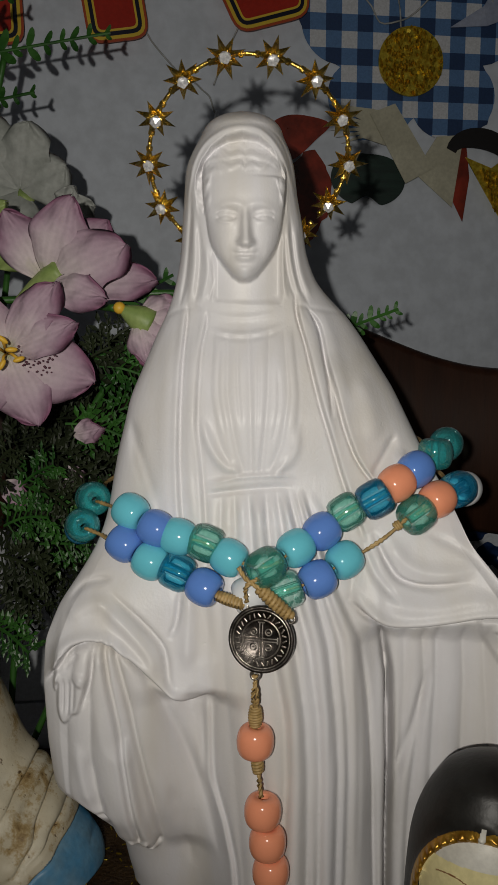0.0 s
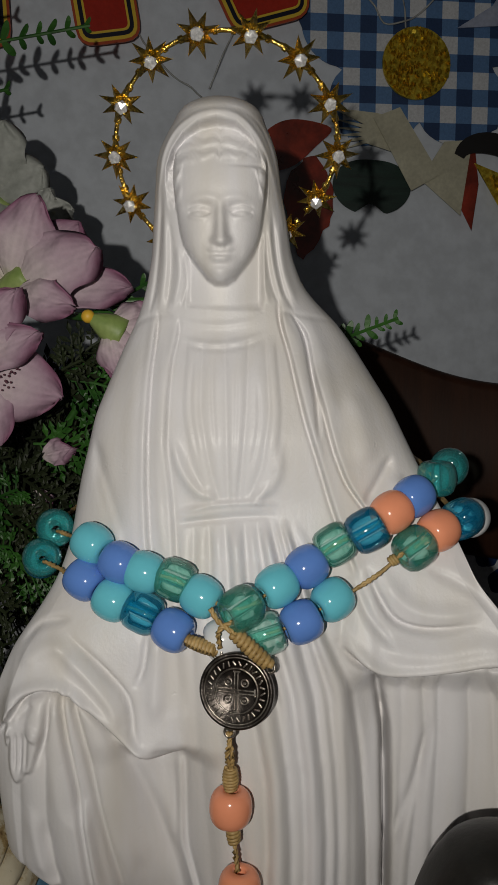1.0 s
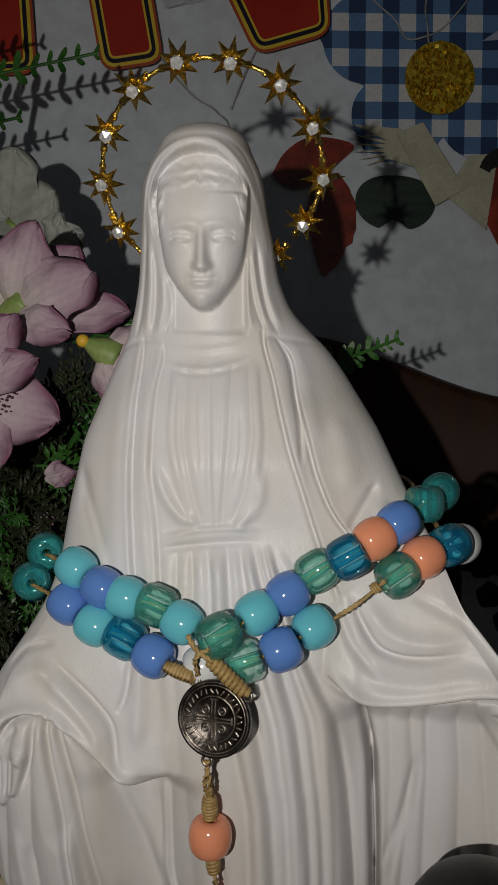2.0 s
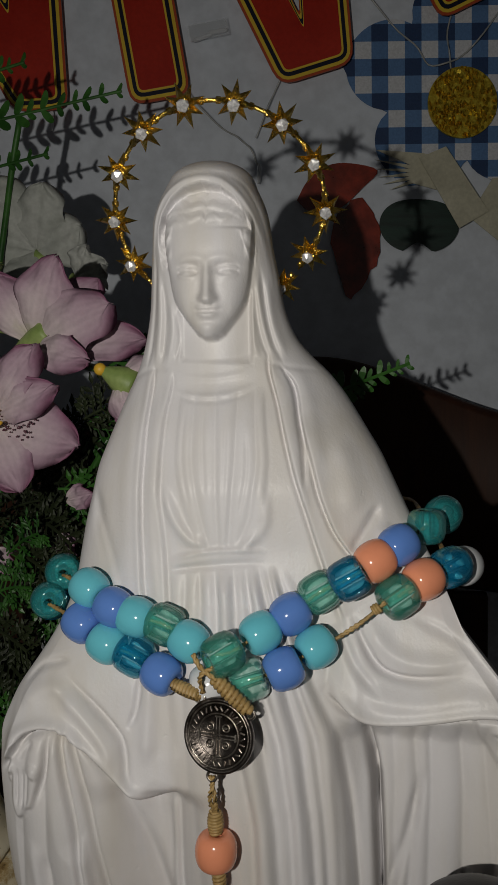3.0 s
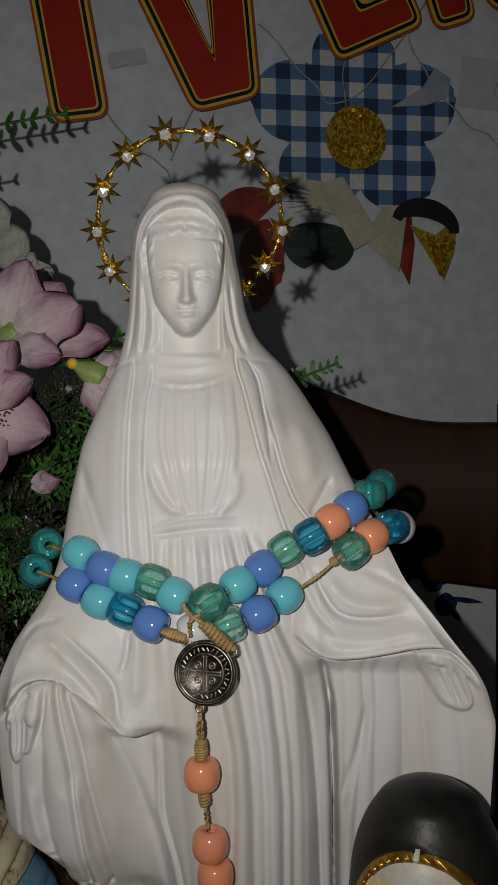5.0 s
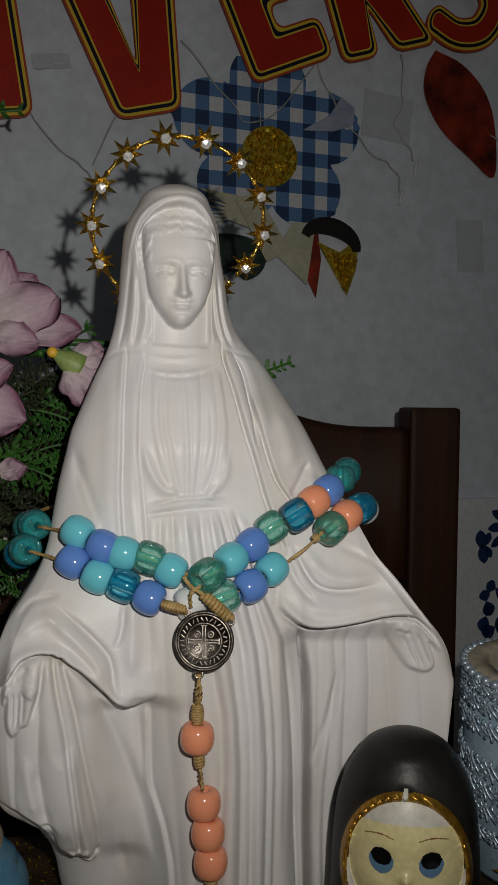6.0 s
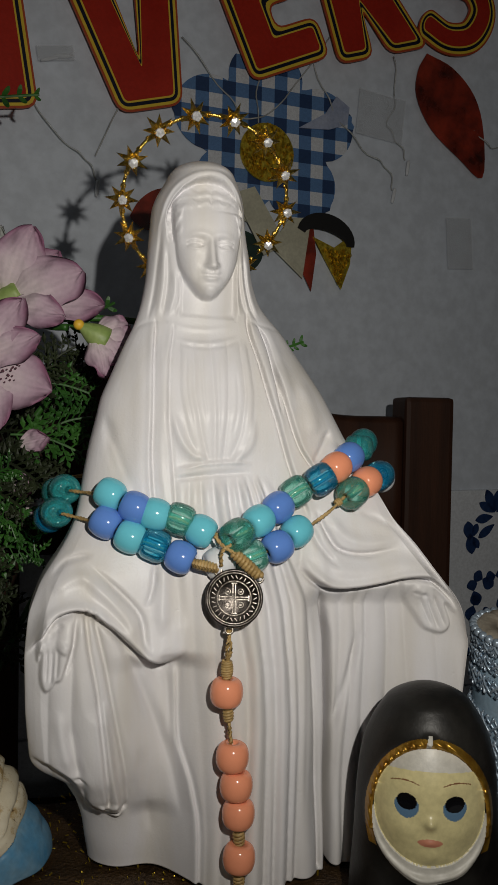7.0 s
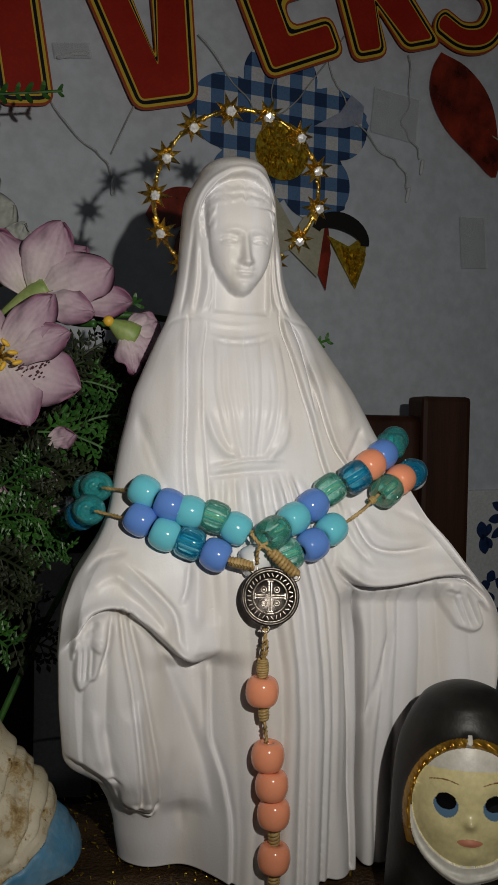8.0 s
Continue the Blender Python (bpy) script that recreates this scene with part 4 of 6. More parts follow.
# the medal, a coin with raised rim, rings, cross and worn signs
MEDAL = pose(0.0042, 0.2725, 0.8445) @ pose(0, 0, 0, 90 - 9, 0, -14)
medal = part("medal", lathe([(0, -0.0011), (0.0108, -0.0011), (0.0114, -0.0006), (0.0114, 0.0007), (0.011, 0.0012), (0.0103, 0.0012), (0.0100, 0.0006), (0, 0.0006)], 64), DARK_PEWTER, rosary, "round worn silver medal with a cross", m=MEDAL)


def ring_mesh(r, wire, z=0.0006, n=48):
    return tube([(r * math.cos(2 * math.pi * k / n), r * math.sin(2 * math.pi * k / n), z) for k in range(n)], wire, 6, closed=True)


for r in (0.0098, 0.0066):
    part("ring", ring_mesh(r, 0.00028), PEWTER, medal)
for turn in (0, 90, 180, 270):
    for off in (-0.0005, 0.0005):
        part("cross_line", box(0.0056, 0.00032, 0.0007, m=pose(0, 0, 0, 0, 0, turn) @ Matrix.Translation((0.003, off, 0.0008))), PEWTER, medal, smooth=False)
    part("cross_end", box(0.0004, 0.0022, 0.0007, m=pose(0, 0, 0, 0, 0, turn) @ Matrix.Translation((0.0058, 0, 0.0008))), PEWTER, medal, smooth=False)
for k in range(4):
    b = math.pi / 4 + math.pi / 2 * k
    part("disc", tube([(0.0036 * math.cos(b) + 0.0011 * math.cos(c), 0.0036 * math.sin(b) + 0.0011 * math.sin(c), 0.0007) for c in np.linspace(0, 2 * math.pi, 17)[:-1]], 0.0003, 5, closed=True), PEWTER, medal)
    part("sign", box(0.0009, 0.0005, 0.0008, m=pose(0.0036 * math.cos(b), 0.0036 * math.sin(b), 0.0009)), PEWTER, medal, smooth=False)
sign_data = None
for k in range(30):
    b = 2 * math.pi * k / 30
    m = pose(0.0082 * math.cos(b), 0.0082 * math.sin(b), 0.0009, 0, 0, math.degrees(b) + random.choice((-25, 0, 0, 35)))
    if sign_data is None:
        sign_data = part("sign", box(0.0016, 0.00045, 0.0008, 0.0001), PEWTER, medal, smooth=False, m=m).data
    else:
        ob = new("sign", sign_data)
        ob.parent, ob.matrix_basis = medal, m
loops = []
for b in (122, 38, 262):
    c = Vector((0.0124 * math.cos(radians(b)), 0.0124 * math.sin(radians(b)), 0))
    part("loop", tube([c + Vector((0.0015 * math.cos(a), 0.0015 * math.sin(a), 0)) for a in np.linspace(0, 2 * math.pi, 15)[:-1]], 0.0005, 6, closed=True), PEWTER, medal)
    loops.append(MEDAL @ c)
knot(lower[3] + Vector((0.0045, -0.003, -0.002)), loops[0] + Vector((-0.0005, -0.001, 0.001)), 0.0016, 8)
knot(loops[1] + Vector((0.0, -0.001, 0.001)), (0.0035, 0.2715, 0.8625), 0.0017, 9)
cord([(0.0035, 0.2712, 0.8625), (-0.001, 0.2725, 0.8655), (-0.0035, 0.274, 0.869)])
cord([loops[0] + Vector((0.001, -0.0015, 0.002)), (-0.001, 0.272, 0.863), (0.003, 0.2725, 0.8655)])
# the pendant of coral beads
coral = [Vector((0.0022, 0.2745, 0.8068)), Vector((0.0048, 0.2742, 0.7812)), Vector((0.0065, 0.2742, 0.7697)), Vector((0.0077, 0.2745, 0.758)), Vector((0.0085, 0.2748, 0.7395))]
coral = [Vector((p.x, min(statue_front(p.x * 1000 + d, p.z * 1000 - 720) for d in (-3, 0, 3)) / 1000 - 0.0066, p.z)) for p in coral]
for p in coral:
    bead("C", p, (0.05, 0, 1))
drop = loops[2]
cord([drop + Vector((-0.0006, 0, 0)), drop.lerp(coral[0], 0.3) + Vector((0.0008, -0.001, 0)), coral[0] + Vector((0, 0, 0.0125))])
cord([drop + Vector((0.0006, 0, 0)), drop.lerp(coral[0], 0.3) + Vector((-0.0008, -0.001, 0)), coral[0] + Vector((0, 0, 0.0125))])
knot(coral[0] + Vector((0, 0, 0.0125)), coral[0] + Vector((0, 0, 0.0058)), 0.0021, 7)
knot(coral[0] + Vector((0.0005, 0, -0.0058)), coral[0] + Vector((0.001, 0, -0.0115)), 0.0017, 5)
cord([coral[0] + Vector((0.001, 0, -0.0115)), coral[1] + Vector((-0.0006, 0, 0.005))], 0.0009)
cord([coral[1], coral[2], coral[3]], 0.0006)
knot(coral[3] + Vector((0, 0, -0.0055)), coral[4] + Vector((0, 0, 0.0055)), 0.0017, 5)
knot(coral[4] + Vector((0, 0, -0.0055)), coral[4] + Vector((0.0004, 0.001, -0.0125)), 0.0017, 5)

# ---- table and chair ----
table = thing("table", "table under a brown glittering woven cloth", "table", at=(0.1, 0.08, 0))
part("tabletop", box(1.2, 0.62, 0.03, 0.004, m=pose(0, 0, TABLE_Z - 0.018)), CHAIR_WOOD, table, smooth=False)
for sx in (-1, 1):
    for sy in (-1, 1):
        part("leg", box(0.05, 0.05, TABLE_Z - 0.033, 0.004, m=pose(0.55 * sx, 0.26 * sy, (TABLE_Z - 0.033) / 2)), CHAIR_WOOD, table, smooth=False)
# a cloth with raised gold-thread squares and a slack, wavy lie
cloth = bmesh.new()
bmesh.ops.create_grid(cloth, x_segments=150, y_segments=90, size=0.5, matrix=Matrix.Diagonal((1.22, 0.64, 1, 1)))
for v in cloth.verts:
    sink = max(abs(v.co.x) - 0.602, abs(v.co.y) - 0.312, 0)
    v.co.z = TABLE_Z - 0.0024 + 0.0012 * noise.noise(v.co * 40) - sink * 3
tagged(part("tablecloth", cloth, CLOTH, m=pose(0.1, 0.08, 0)), "brown woven tablecloth with glittering gold thread", "tablecloth")
threads = bmesh.new()
for k in range(900):
    c = Vector((random.uniform(-0.2, 0.05), random.uniform(0.24, 0.392), TABLE_Z - 0.0008))
    r = random.uniform(0.0004, 0.0012)
    bmesh.ops.create_cube(threads, size=r, matrix=Matrix.Translation(c) @ pose(0, 0, 0, random.uniform(0, 90), random.uniform(0, 90), random.uniform(0, 90)) @ Matrix.Diagonal((2.2, 0.6, 0.5, 1)))
tagged(part("glitter", threads, GLITTER, smooth=False), "scattered gold glitter threads in the brown tablecloth", "glitter", kind="stuff")

chair = thing("wooden_chair", "dark stained wooden chair with a curved top rail", "chair", at=(0.010, 0.62, 0))
CHAIR_RZ = pose(0, 0, 0, 0, 0, -4)


def rail_mesh():
    """A wide top rail with a swept upper edge, dished front to back."""
    bm = bmesh.new()
    rows = []
    for k in range(61):
        s = -1 + k / 30
        px = 0.211 * s
        crest = 0.918 + 0.048 * (0.5 + 0.5 * math.cos(math.pi * min(abs(s) / 0.86, 1))) ** 1.1
        low = 0.792 + 0.012 * math.cos(math.pi * s / 2)
        dish = 0.028 * (1 - s * s)
        ring = []
        for py, pz in ((-0.011, low + 0.004), (-0.013, crest - 0.006), (-0.008, crest - 0.001), (0, crest), (0.008, crest - 0.001), (0.011, crest - 0.006), (0.011, low + 0.004), (0.006, low), (-0.006, low)):
            ring.append(bm.verts.new((px, py + dish, pz)))
        rows.append(ring)
    for a, b in zip(rows, rows[1:]):
        for k in range(len(a)):
            j = (k + 1) % len(a)
            bm.faces.new((a[k], b[k], b[j], a[j]))
    bm.faces.new(rows[0])
    bm.faces.new(rows[-1][::-1])
    bmesh.ops.recalc_face_normals(bm, faces=bm.faces)
    return bm


part("top_rail", rail_mesh(), CHAIR_WOOD, chair, smooth=True, m=CHAIR_RZ)
part("lower_rail", box(0.42, 0.02, 0.06, 0.004, m=pose(0, 0.0, 0.58)), CHAIR_WOOD, chair, smooth=False, m=CHAIR_RZ)
for px in (-0.2325, 0.2325):
    part("back_post", box(0.042, 0.036, 0.934, 0.004, m=pose(px, 0, 0.467)), CHAIR_WOOD, chair, smooth=False, m=CHAIR_RZ)
for px in (-0.11, -0.035, 0.035, 0.11):
    part("slat", box(0.03, 0.012, 0.2, 0.003, m=pose(px, 0.006, 0.7)), CHAIR_WOOD, chair, smooth=False, m=CHAIR_RZ)
part("seat", box(0.44, 0.42, 0.03, 0.008, m=pose(0, -0.21, 0.45)), CHAIR_WOOD, chair, smooth=False, m=CHAIR_RZ)
for px in (-0.2, 0.2):
    part("front_leg", box(0.038, 0.038, 0.435, 0.004, m=pose(px, -0.4, 0.2175)), CHAIR_WOOD, chair, smooth=False, m=CHAIR_RZ)

# ---- tiles on the lower wall, painted with blue flowers ----
TILE_TOP = 0.846


def flat_shape(outline, depth, y=0.0):
    """A flat cut-out in the wall's plane (x, z), with thickness towards the room."""
    bm = bmesh.new()
    f = bm.faces.new([bm.verts.new((px, y, pz)) for px, pz in outline])
    bm.normal_update()
    if f.normal.y > 0:
        f.normal_flip()
    ext = bmesh.ops.extrude_face_region(bm, geom=[f])
    bmesh.ops.translate(bm, verts=[v for v in ext["geom"] if isinstance(v, bmesh.types.BMVert)], vec=(0, -depth, 0))
    bmesh.ops.recalc_face_normals(bm, faces=bm.faces)
    return bm


tiles = thing("tile_wainscot", "white glazed wall tiles painted with cobalt flowers", "tiles", kind="structure")
tiles.matrix_basis = WALL
tile_data = None
for col in range(-3, 4):
    for row in range(4):
        m = pose(0.16 + 0.3 * col, -0.004, TILE_TOP - 0.1 - 0.2 * row)
        if tile_data is None:
            tile_data = part("tile", box(0.298, 0.008, 0.198, 0.0012), TILE, tiles, smooth=False, m=m).data
        else:
            ob = new("tile", tile_data)
            ob.parent, ob.matrix_basis = tiles, m


def painted_petal(length, width):
    n = 12
    side = [(width * math.sin(math.pi * k / n) ** 0.8 * (0.55 + 0.45 * k / n), length * k / n) for k in range(n + 1)]
    return side[:-1] + [(-w, q) for w, q in side[::-1]][:-1]


def painted_flower(u, z, petals, parent=tiles):
    for angle, length, width, du, dz in petals:
        part("painted_petal", flat_shape(painted_petal(length, width), 0.0007), TILE_BLUE, parent, smooth=False, m=pose(u + du, -0.0082, z + dz) @ pose(0, 0, 0, 0, angle, 0))


painted_flower(0.386, 0.822, [(-62, 0.022, 0.006, 0, 0), (-25, 0.026, 0.007, 0, 0), (12, 0.024, 0.0065, 0, 0), (48, 0.022, 0.006, 0.002, 0), (-100, 0.022, 0.006, -0.002, -0.004), (-125, 0.024, 0.0055, 0, -0.012), (160, 0.026, 0.003, 0.006, -0.006), (95, 0.024, 0.004, 0.01, 0.0), (130, 0.02, 0.004, 0.012, -0.01)])
painted_flower(0.356, 0.798, [(-8, 0.02, 0.008, 0, -0.004), (172, 0.022, 0.008, 0, 0.004), (20, 0.014, 0.005, 0.004, 0), (150, 0.014, 0.005, 0.004, 0)])
for k in range(9):
    painted_flower(0.385 + 0.024 * math.cos(0.7 * k), 0.735 + 0.022 * math.sin(0.7 * k), [(40 * k, 0.016, 0.009, 0, 0), (40 * k + 180, 0.012, 0.008, 0, 0)])
    painted_flower(0.362 + 0.016 * (k % 3), 0.705 - 0.014 * (k // 3), [(50 * k, 0.014, 0.006, 0, 0)])
for du, dz in ((0, 0), (0.006, -0.024), (0.028, -0.008), (0.04, -0.03), (0.02, -0.045)):
    painted_flower(0.165 + du, 0.785 + dz, [(a, 0.011, 0.0075, 0, 0) for a in range(0, 360, 72)])
painted_flower(0.2, 0.762, [(100, 0.04, 0.003, 0, 0), (140, 0.03, 0.004, 0, 0), (60, 0.03, 0.003, 0, 0.01)])

# ---- the letters of the banner ----
def inset(poly, d):
    """The outline moved inwards by d (counter-clockwise corners)."""
    out = []
    n = len(poly)
    for i in range(n):
        a, b, c = Vector(poly[i - 1]), Vector(poly[i]), Vector(poly[(i + 1) % n])
        e, f = (b - a).normalized(), (c - b).normalized()
        ne, nf = Vector((-e.y, e.x)), Vector((-f.y, f.x))
        k = 1 + ne.dot(nf)
        out.append(tuple(b + (ne + nf) * (d / max(k, 0.35))))
    return out


def rounded(poly, r, steps=4):
    """Round every corner of an outline."""
    out = []
    n = len(poly)
    for i in range(n):
        a, b, c = Vector(poly[i - 1]), Vector(poly[i]), Vector(poly[(i + 1) % n])
        q = min(r, (a - b).length * 0.45, (c - b).length * 0.45)
        p0, p1 = b + (a - b).normalized() * q, b + (c - b).normalized() * q
        for k in range(steps + 1):
            t = k / steps
            out.append(tuple(p0 * (1 - t) ** 2 + b * 2 * t * (1 - t) + p1 * t * t))
    return out


def s_outline(half=0.105, trim=0):
    line = [(0.62, 0.80), (0.50, 0.87), (0.34, 0.87), (0.20, 0.76), (0.22, 0.60), (0.36, 0.51), (0.52, 0.43), (0.56, 0.28), (0.44, 0.14), (0.26, 0.13), (0.12, 0.22)]
    pts = [Vector(p) for p in glide(line, 4)]
    pts = pts[trim:len(pts) - trim]
    left, right = [], []
    for i, p in enumerate(pts):
        d = (pts[min(i + 1, len(pts) - 1)] - pts[max(i - 1, 0)]).normalized()
        left.append(tuple(p + Vector((-d.y, d.x)) * half))
        right.append(tuple(p - Vector((-d.y, d.x)) * half))
    def cap(p, d):
        n = Vector((-d.y, d.x))
        return [tuple(p + n * half * math.cos(a) + d * half * 0.6 * math.sin(a)) for a in np.linspace(0.3, math.pi - 0.3, 7)]

    first, last = (pts[0] - pts[1]).normalized(), (pts[-1] - pts[-2]).normalized()
    return left[::-1] + cap(pts[0], first)[::-1] + right + cap(pts[-1], last)[::-1]


LETTERS = {
    "I": [(0, 0), (0.30, 0), (0.30, 1), (0, 1)],
    "V": [(0.20, 0), (0.58, 0), (0.78, 1), (0.52, 1), (0.39, 0.27), (0.28, 1), (0.02, 1)],
    "N": [(0, 0), (0.27, 0), (0.27, 0.48), (0.50, 0), (0.77, 0), (0.77, 1), (0.50, 1), (0.50, 0.52), (0.27, 1), (0, 1)],
    "E": [(0, 0), (0.56, 0), (0.56, 0.25), (0.28, 0.25), (0.28, 0.38), (0.48, 0.38), (0.48, 0.62), (0.28, 0.62), (0.28, 0.75), (0.56, 0.75), (0.56, 1), (0, 1)],
    "R": [(0, 0), (0.26, 0), (0.26, 0.30), (0.38, 0.0), (0.68, 0.0), (0.52, 0.38), (0.62, 0.50), (0.64, 0.72), (0.56, 0.92), (0.40, 1), (0, 1)],
}


def letter(char, u, z, angle, height=0.15):
    ob = thing("banner_letter", "red card banner letter " + char + " outlined in yellow and navy", "letter", "letters of the banner")
    outline = s_outline() if char == "S" else LETTERS[char]
    area = sum(p[0] * q[1] - q[0] * p[1] for p, q in zip(outline, outline[1:] + outline[:1]))
    if area < 0:
        outline = outline[::-1]
    outline = [(px * height, pz * height) for px, pz in outline]

    def bent(d):
        if char == "S":
            ring = s_outline(0.105 - d / height)
            return rounded([(px * height, pz * height) for px, pz in ring], 0.004, 2)
        return rounded(inset(outline, d) if d else outline, max(0.012 - d, 0.004))

    ob.matrix_basis = WALL @ pose(u, -0.014, z) @ pose(0, 0, 0, 0, -angle, 0)
    for k, (name, d, material) in enumerate((("card", 0.0, SIGN_EDGE), ("yellow_line", 0.0018, SIGN_YELLOW), ("navy_line", 0.0042, SIGN_NAVY), ("yellow_inner_line", 0.0070, SIGN_YELLOW), ("red_face", 0.0085, SIGN_RED))):
        part(name, flat_shape(bent(d), 0.0015 if k == 0 else 0.0005, -0.0005 * k - (0.001 if k else 0)), material, ob, smooth=False)
    return ob


letter("N", -0.281, 1.146, 2)
letter("I", -0.120, 1.152, 9)
letter("V", -0.039, 1.156, 16)
letter("E", 0.108, 1.209, 25)
letter("R", 0.193, 1.239, 19)
letter("S", 0.277, 1.257, 12)

# ---- paper cut-outs on the wall ----
def cutout(name, outline, u, z, material, label, category, angle=0, depth=0.0008, off=0.004):
    ob = part(name, flat_shape(outline, depth), material, smooth=False, m=WALL @ pose(u, -off, z) @ pose(0, 0, 0, 0, -angle, 0))
    return tagged(ob, label, category)


def gingham_outline():
    out = []
    for k in range(120):
        a = 2 * math.pi * k / 120
        lobe = abs(math.cos(2.5 * (a - 0.35)))
        r = 0.056 + 0.034 * lobe ** 0.6
        if lobe > 0.9:
            r += 0.002 * (k % 2)
        out.append((r * math.cos(a), r * math.sin(a) * 0.92))
    return out


gingham = thing("gingham_flower", "blue and white gingham paper flower on the wall", "paper flower")
gingham.matrix_basis = WALL @ pose(0.128, -0.003, 1.168)
part("sheet", flat_shape(gingham_outline(), 0.0008), GINGHAM, gingham, smooth=False)
fold = flat_shape([(-0.026, -0.012), (0.0, 0.004), (0.012, 0.022), (0.026, 0.014), (0.024, -0.002), (0.004, -0.010)], 0.0012)
for v in fold.verts:
    v.co.y -= 0.004 * max(0.0, 0.6 - abs(v.co.x) / 0.026)
part("folded_petal", fold, FOLD_PAPER, gingham, "petal folded back to its pale side", smooth=False, m=pose(0.056, -0.0016, 0.024))
disc = thing("gold_sequin_disc", "round gold sequin disc at the heart of the gingham flower", "sequin disc")
disc.matrix_basis = WALL @ pose(0.1265, -0.006, 1.153)
part("backing", flat_shape([(0.026 * math.cos(2 * math.pi * k / 40), 0.026 * math.sin(2 * math.pi * k / 40)) for k in range(40)], 0.002), GLITTER, disc, smooth=False)


def sequins(n, spread, parent):
    bm = bmesh.new()
    for k in range(n):
        px, pz = spread()
        m = pose(px, -0.0028, pz) @ pose(0, 0, 0, 90 + random.gauss(0, 13), random.gauss(0, 13), random.uniform(0, 90))
        bmesh.ops.create_circle(bm, cap_ends=True, segments=6, radius=random.uniform(0.001, 0.0021), matrix=m)
    return tagged(part("sequin_layer", bm, GLITTER, parent, "loose gold sequins", smooth=False), kind="stuff")


def in_disc():
    a, r = random.uniform(0, 2 * math.pi), 0.025 * math.sqrt(random.random())
    return r * math.cos(a), r * math.sin(a)


sequins(420, in_disc, disc)
cutout("green_heart", [(0.024 * math.copysign(abs(math.cos(a)) ** 0.8, math.cos(a)) * (1.25 + 0.1 * math.sin(a)), 0.019 * math.sin(a) * (1.1 if math.sin(a) > 0 else 1.0 - 0.45 * max(0, 1 - abs(math.cos(a)) * 3))) for a in np.linspace(0, 2 * math.pi, 60)[:-1]], 0.094, 1.062, PAPER_GREEN, "bottle green paper heart with pale stripes", "paper cutout", -3, off=0.006)
spikes = [(0.030, -0.014), (0.012, 0.016), (0.002, 0.018)]
for k in range(6):  # fingers that fan out and down
    a = math.pi - 0.50 + 0.20 * k
    tip, root = 0.044 - 0.0022 * k, 0.014
    spikes += [(0.006 + tip * math.cos(a), 0.004 + tip * 0.8 * math.sin(a)), (0.006 + root * math.cos(a + 0.10), 0.004 + root * math.sin(a + 0.10))]
cutout("white_feather", spikes, 0.094, 1.098, PAPER_CREAM, "cream paper hand-shaped feather with cut fringe", "paper cutout", 0, off=0.009)
cutout("cream_strip", [(-0.026, 0.024), (-0.006, 0.032), (0.026, -0.016), (0.004, -0.028)], 0.119, 1.088, PAPER_CREAM, "cream folded paper strip", "paper cutout", 0, off=0.0115)
cutout("cream_pennant", [(-0.018, -0.004), (0.0, 0.024), (0.022, 0.026), (0.014, -0.03)], 0.149, 1.073, PAPER_CREAM, "small pointed cream paper pennant", "paper cutout", 0, off=0.008)
arc = [(0.03 * math.cos(a), 0.022 * math.sin(a)) for a in np.linspace(0.0, math.pi, 16)] + [(0.022 * math.cos(a), 0.008 * math.sin(a) - 0.002) for a in np.linspace(math.pi, 0.0, 12)]
cutout("black_arc", arc, 0.186, 1.082, PAPER_BLACK, "black paper crescent over the pennants", "paper cutout", -12, off=0.010)
cutout("brown_foil_leaf", [(-0.012, 0.028), (0.004, 0.03), (0.006, 0.0), (-0.001, -0.034), (-0.012, -0.01)], 0.171, 1.066, LEAF_RED, "dark red foil leaf", "paper cutout", 4, off=0.0075)
gold_pennant = thing("gold_pennant", "gold glitter paper pennant", "pennant")
gold_pennant.matrix_basis = WALL @ pose(0.197, -0.008, 1.066)
part("card", flat_shape([(-0.024, 0.016), (-0.002, 0.008), (0.017, 0.022), (0.015, -0.006), (0.006, -0.03), (-0.006, -0.012)], 0.0012), GLITTER, gold_pennant, smooth=False)


def in_pennant():
    while True:
        px, pz = random.uniform(-0.02, 0.016), random.uniform(-0.026, 0.006)
        if abs(px - 0.003) < (pz + 0.03) * 0.38:
            return px, pz


sequins(160, in_pennant, gold_pennant)
LEAF = [(-0.022, 0.055), (0.004, 0.046), (0.026, 0.024), (0.036, -0.008), (0.036, -0.052), (0.012, -0.037), (-0.016, -0.014), (-0.031, 0.014), (-0.030, 0.038)]
cutout("red_foil_leaf", [tuple(p) for p in glide([(px * 1.18, pz * 1.04) for px, pz in LEAF + LEAF[:1]], 4)][:-1], 0.319, 1.213, LEAF_RED, "glossy dark red foil leaf taped to the wall", "paper leaf", off=0.006)
cutout("red_foil_leaf", [(px * 0.62, pz * 0.5) for px, pz in glide(LEAF + LEAF[:1], 4)][:-1], 0.032, 1.09, LEAF_RED, "dark red foil leaf half behind the statue", "paper leaf", 75, off=0.005)
cutout("red_foil_leaf", [(px * 0.7 + random.uniform(-0.0015, 0.0015), pz * 0.6) for px, pz in glide(LEAF + LEAF[:1], 4)][:-1], 0.042, 1.05, LEAF_RED, "dark red foil leaf with a jagged edge", "paper leaf", -40, off=0.004)
for u, z, w, h, a in ((0.24, 1.2, 0.05, 0.042, -5), (0.332, 1.09, 0.03, 0.05, 4), (-0.062, 1.206, 0.03, 0.012, 10)):
    cutout("clear_tape", [(-w / 2, -h / 2), (w / 2, -h / 2), (w / 2, h / 2), (-w / 2, h / 2)], u, z, TAPE, "strip of clear sticky tape on the wall", "tape", a, 0.0004, 0.0125)

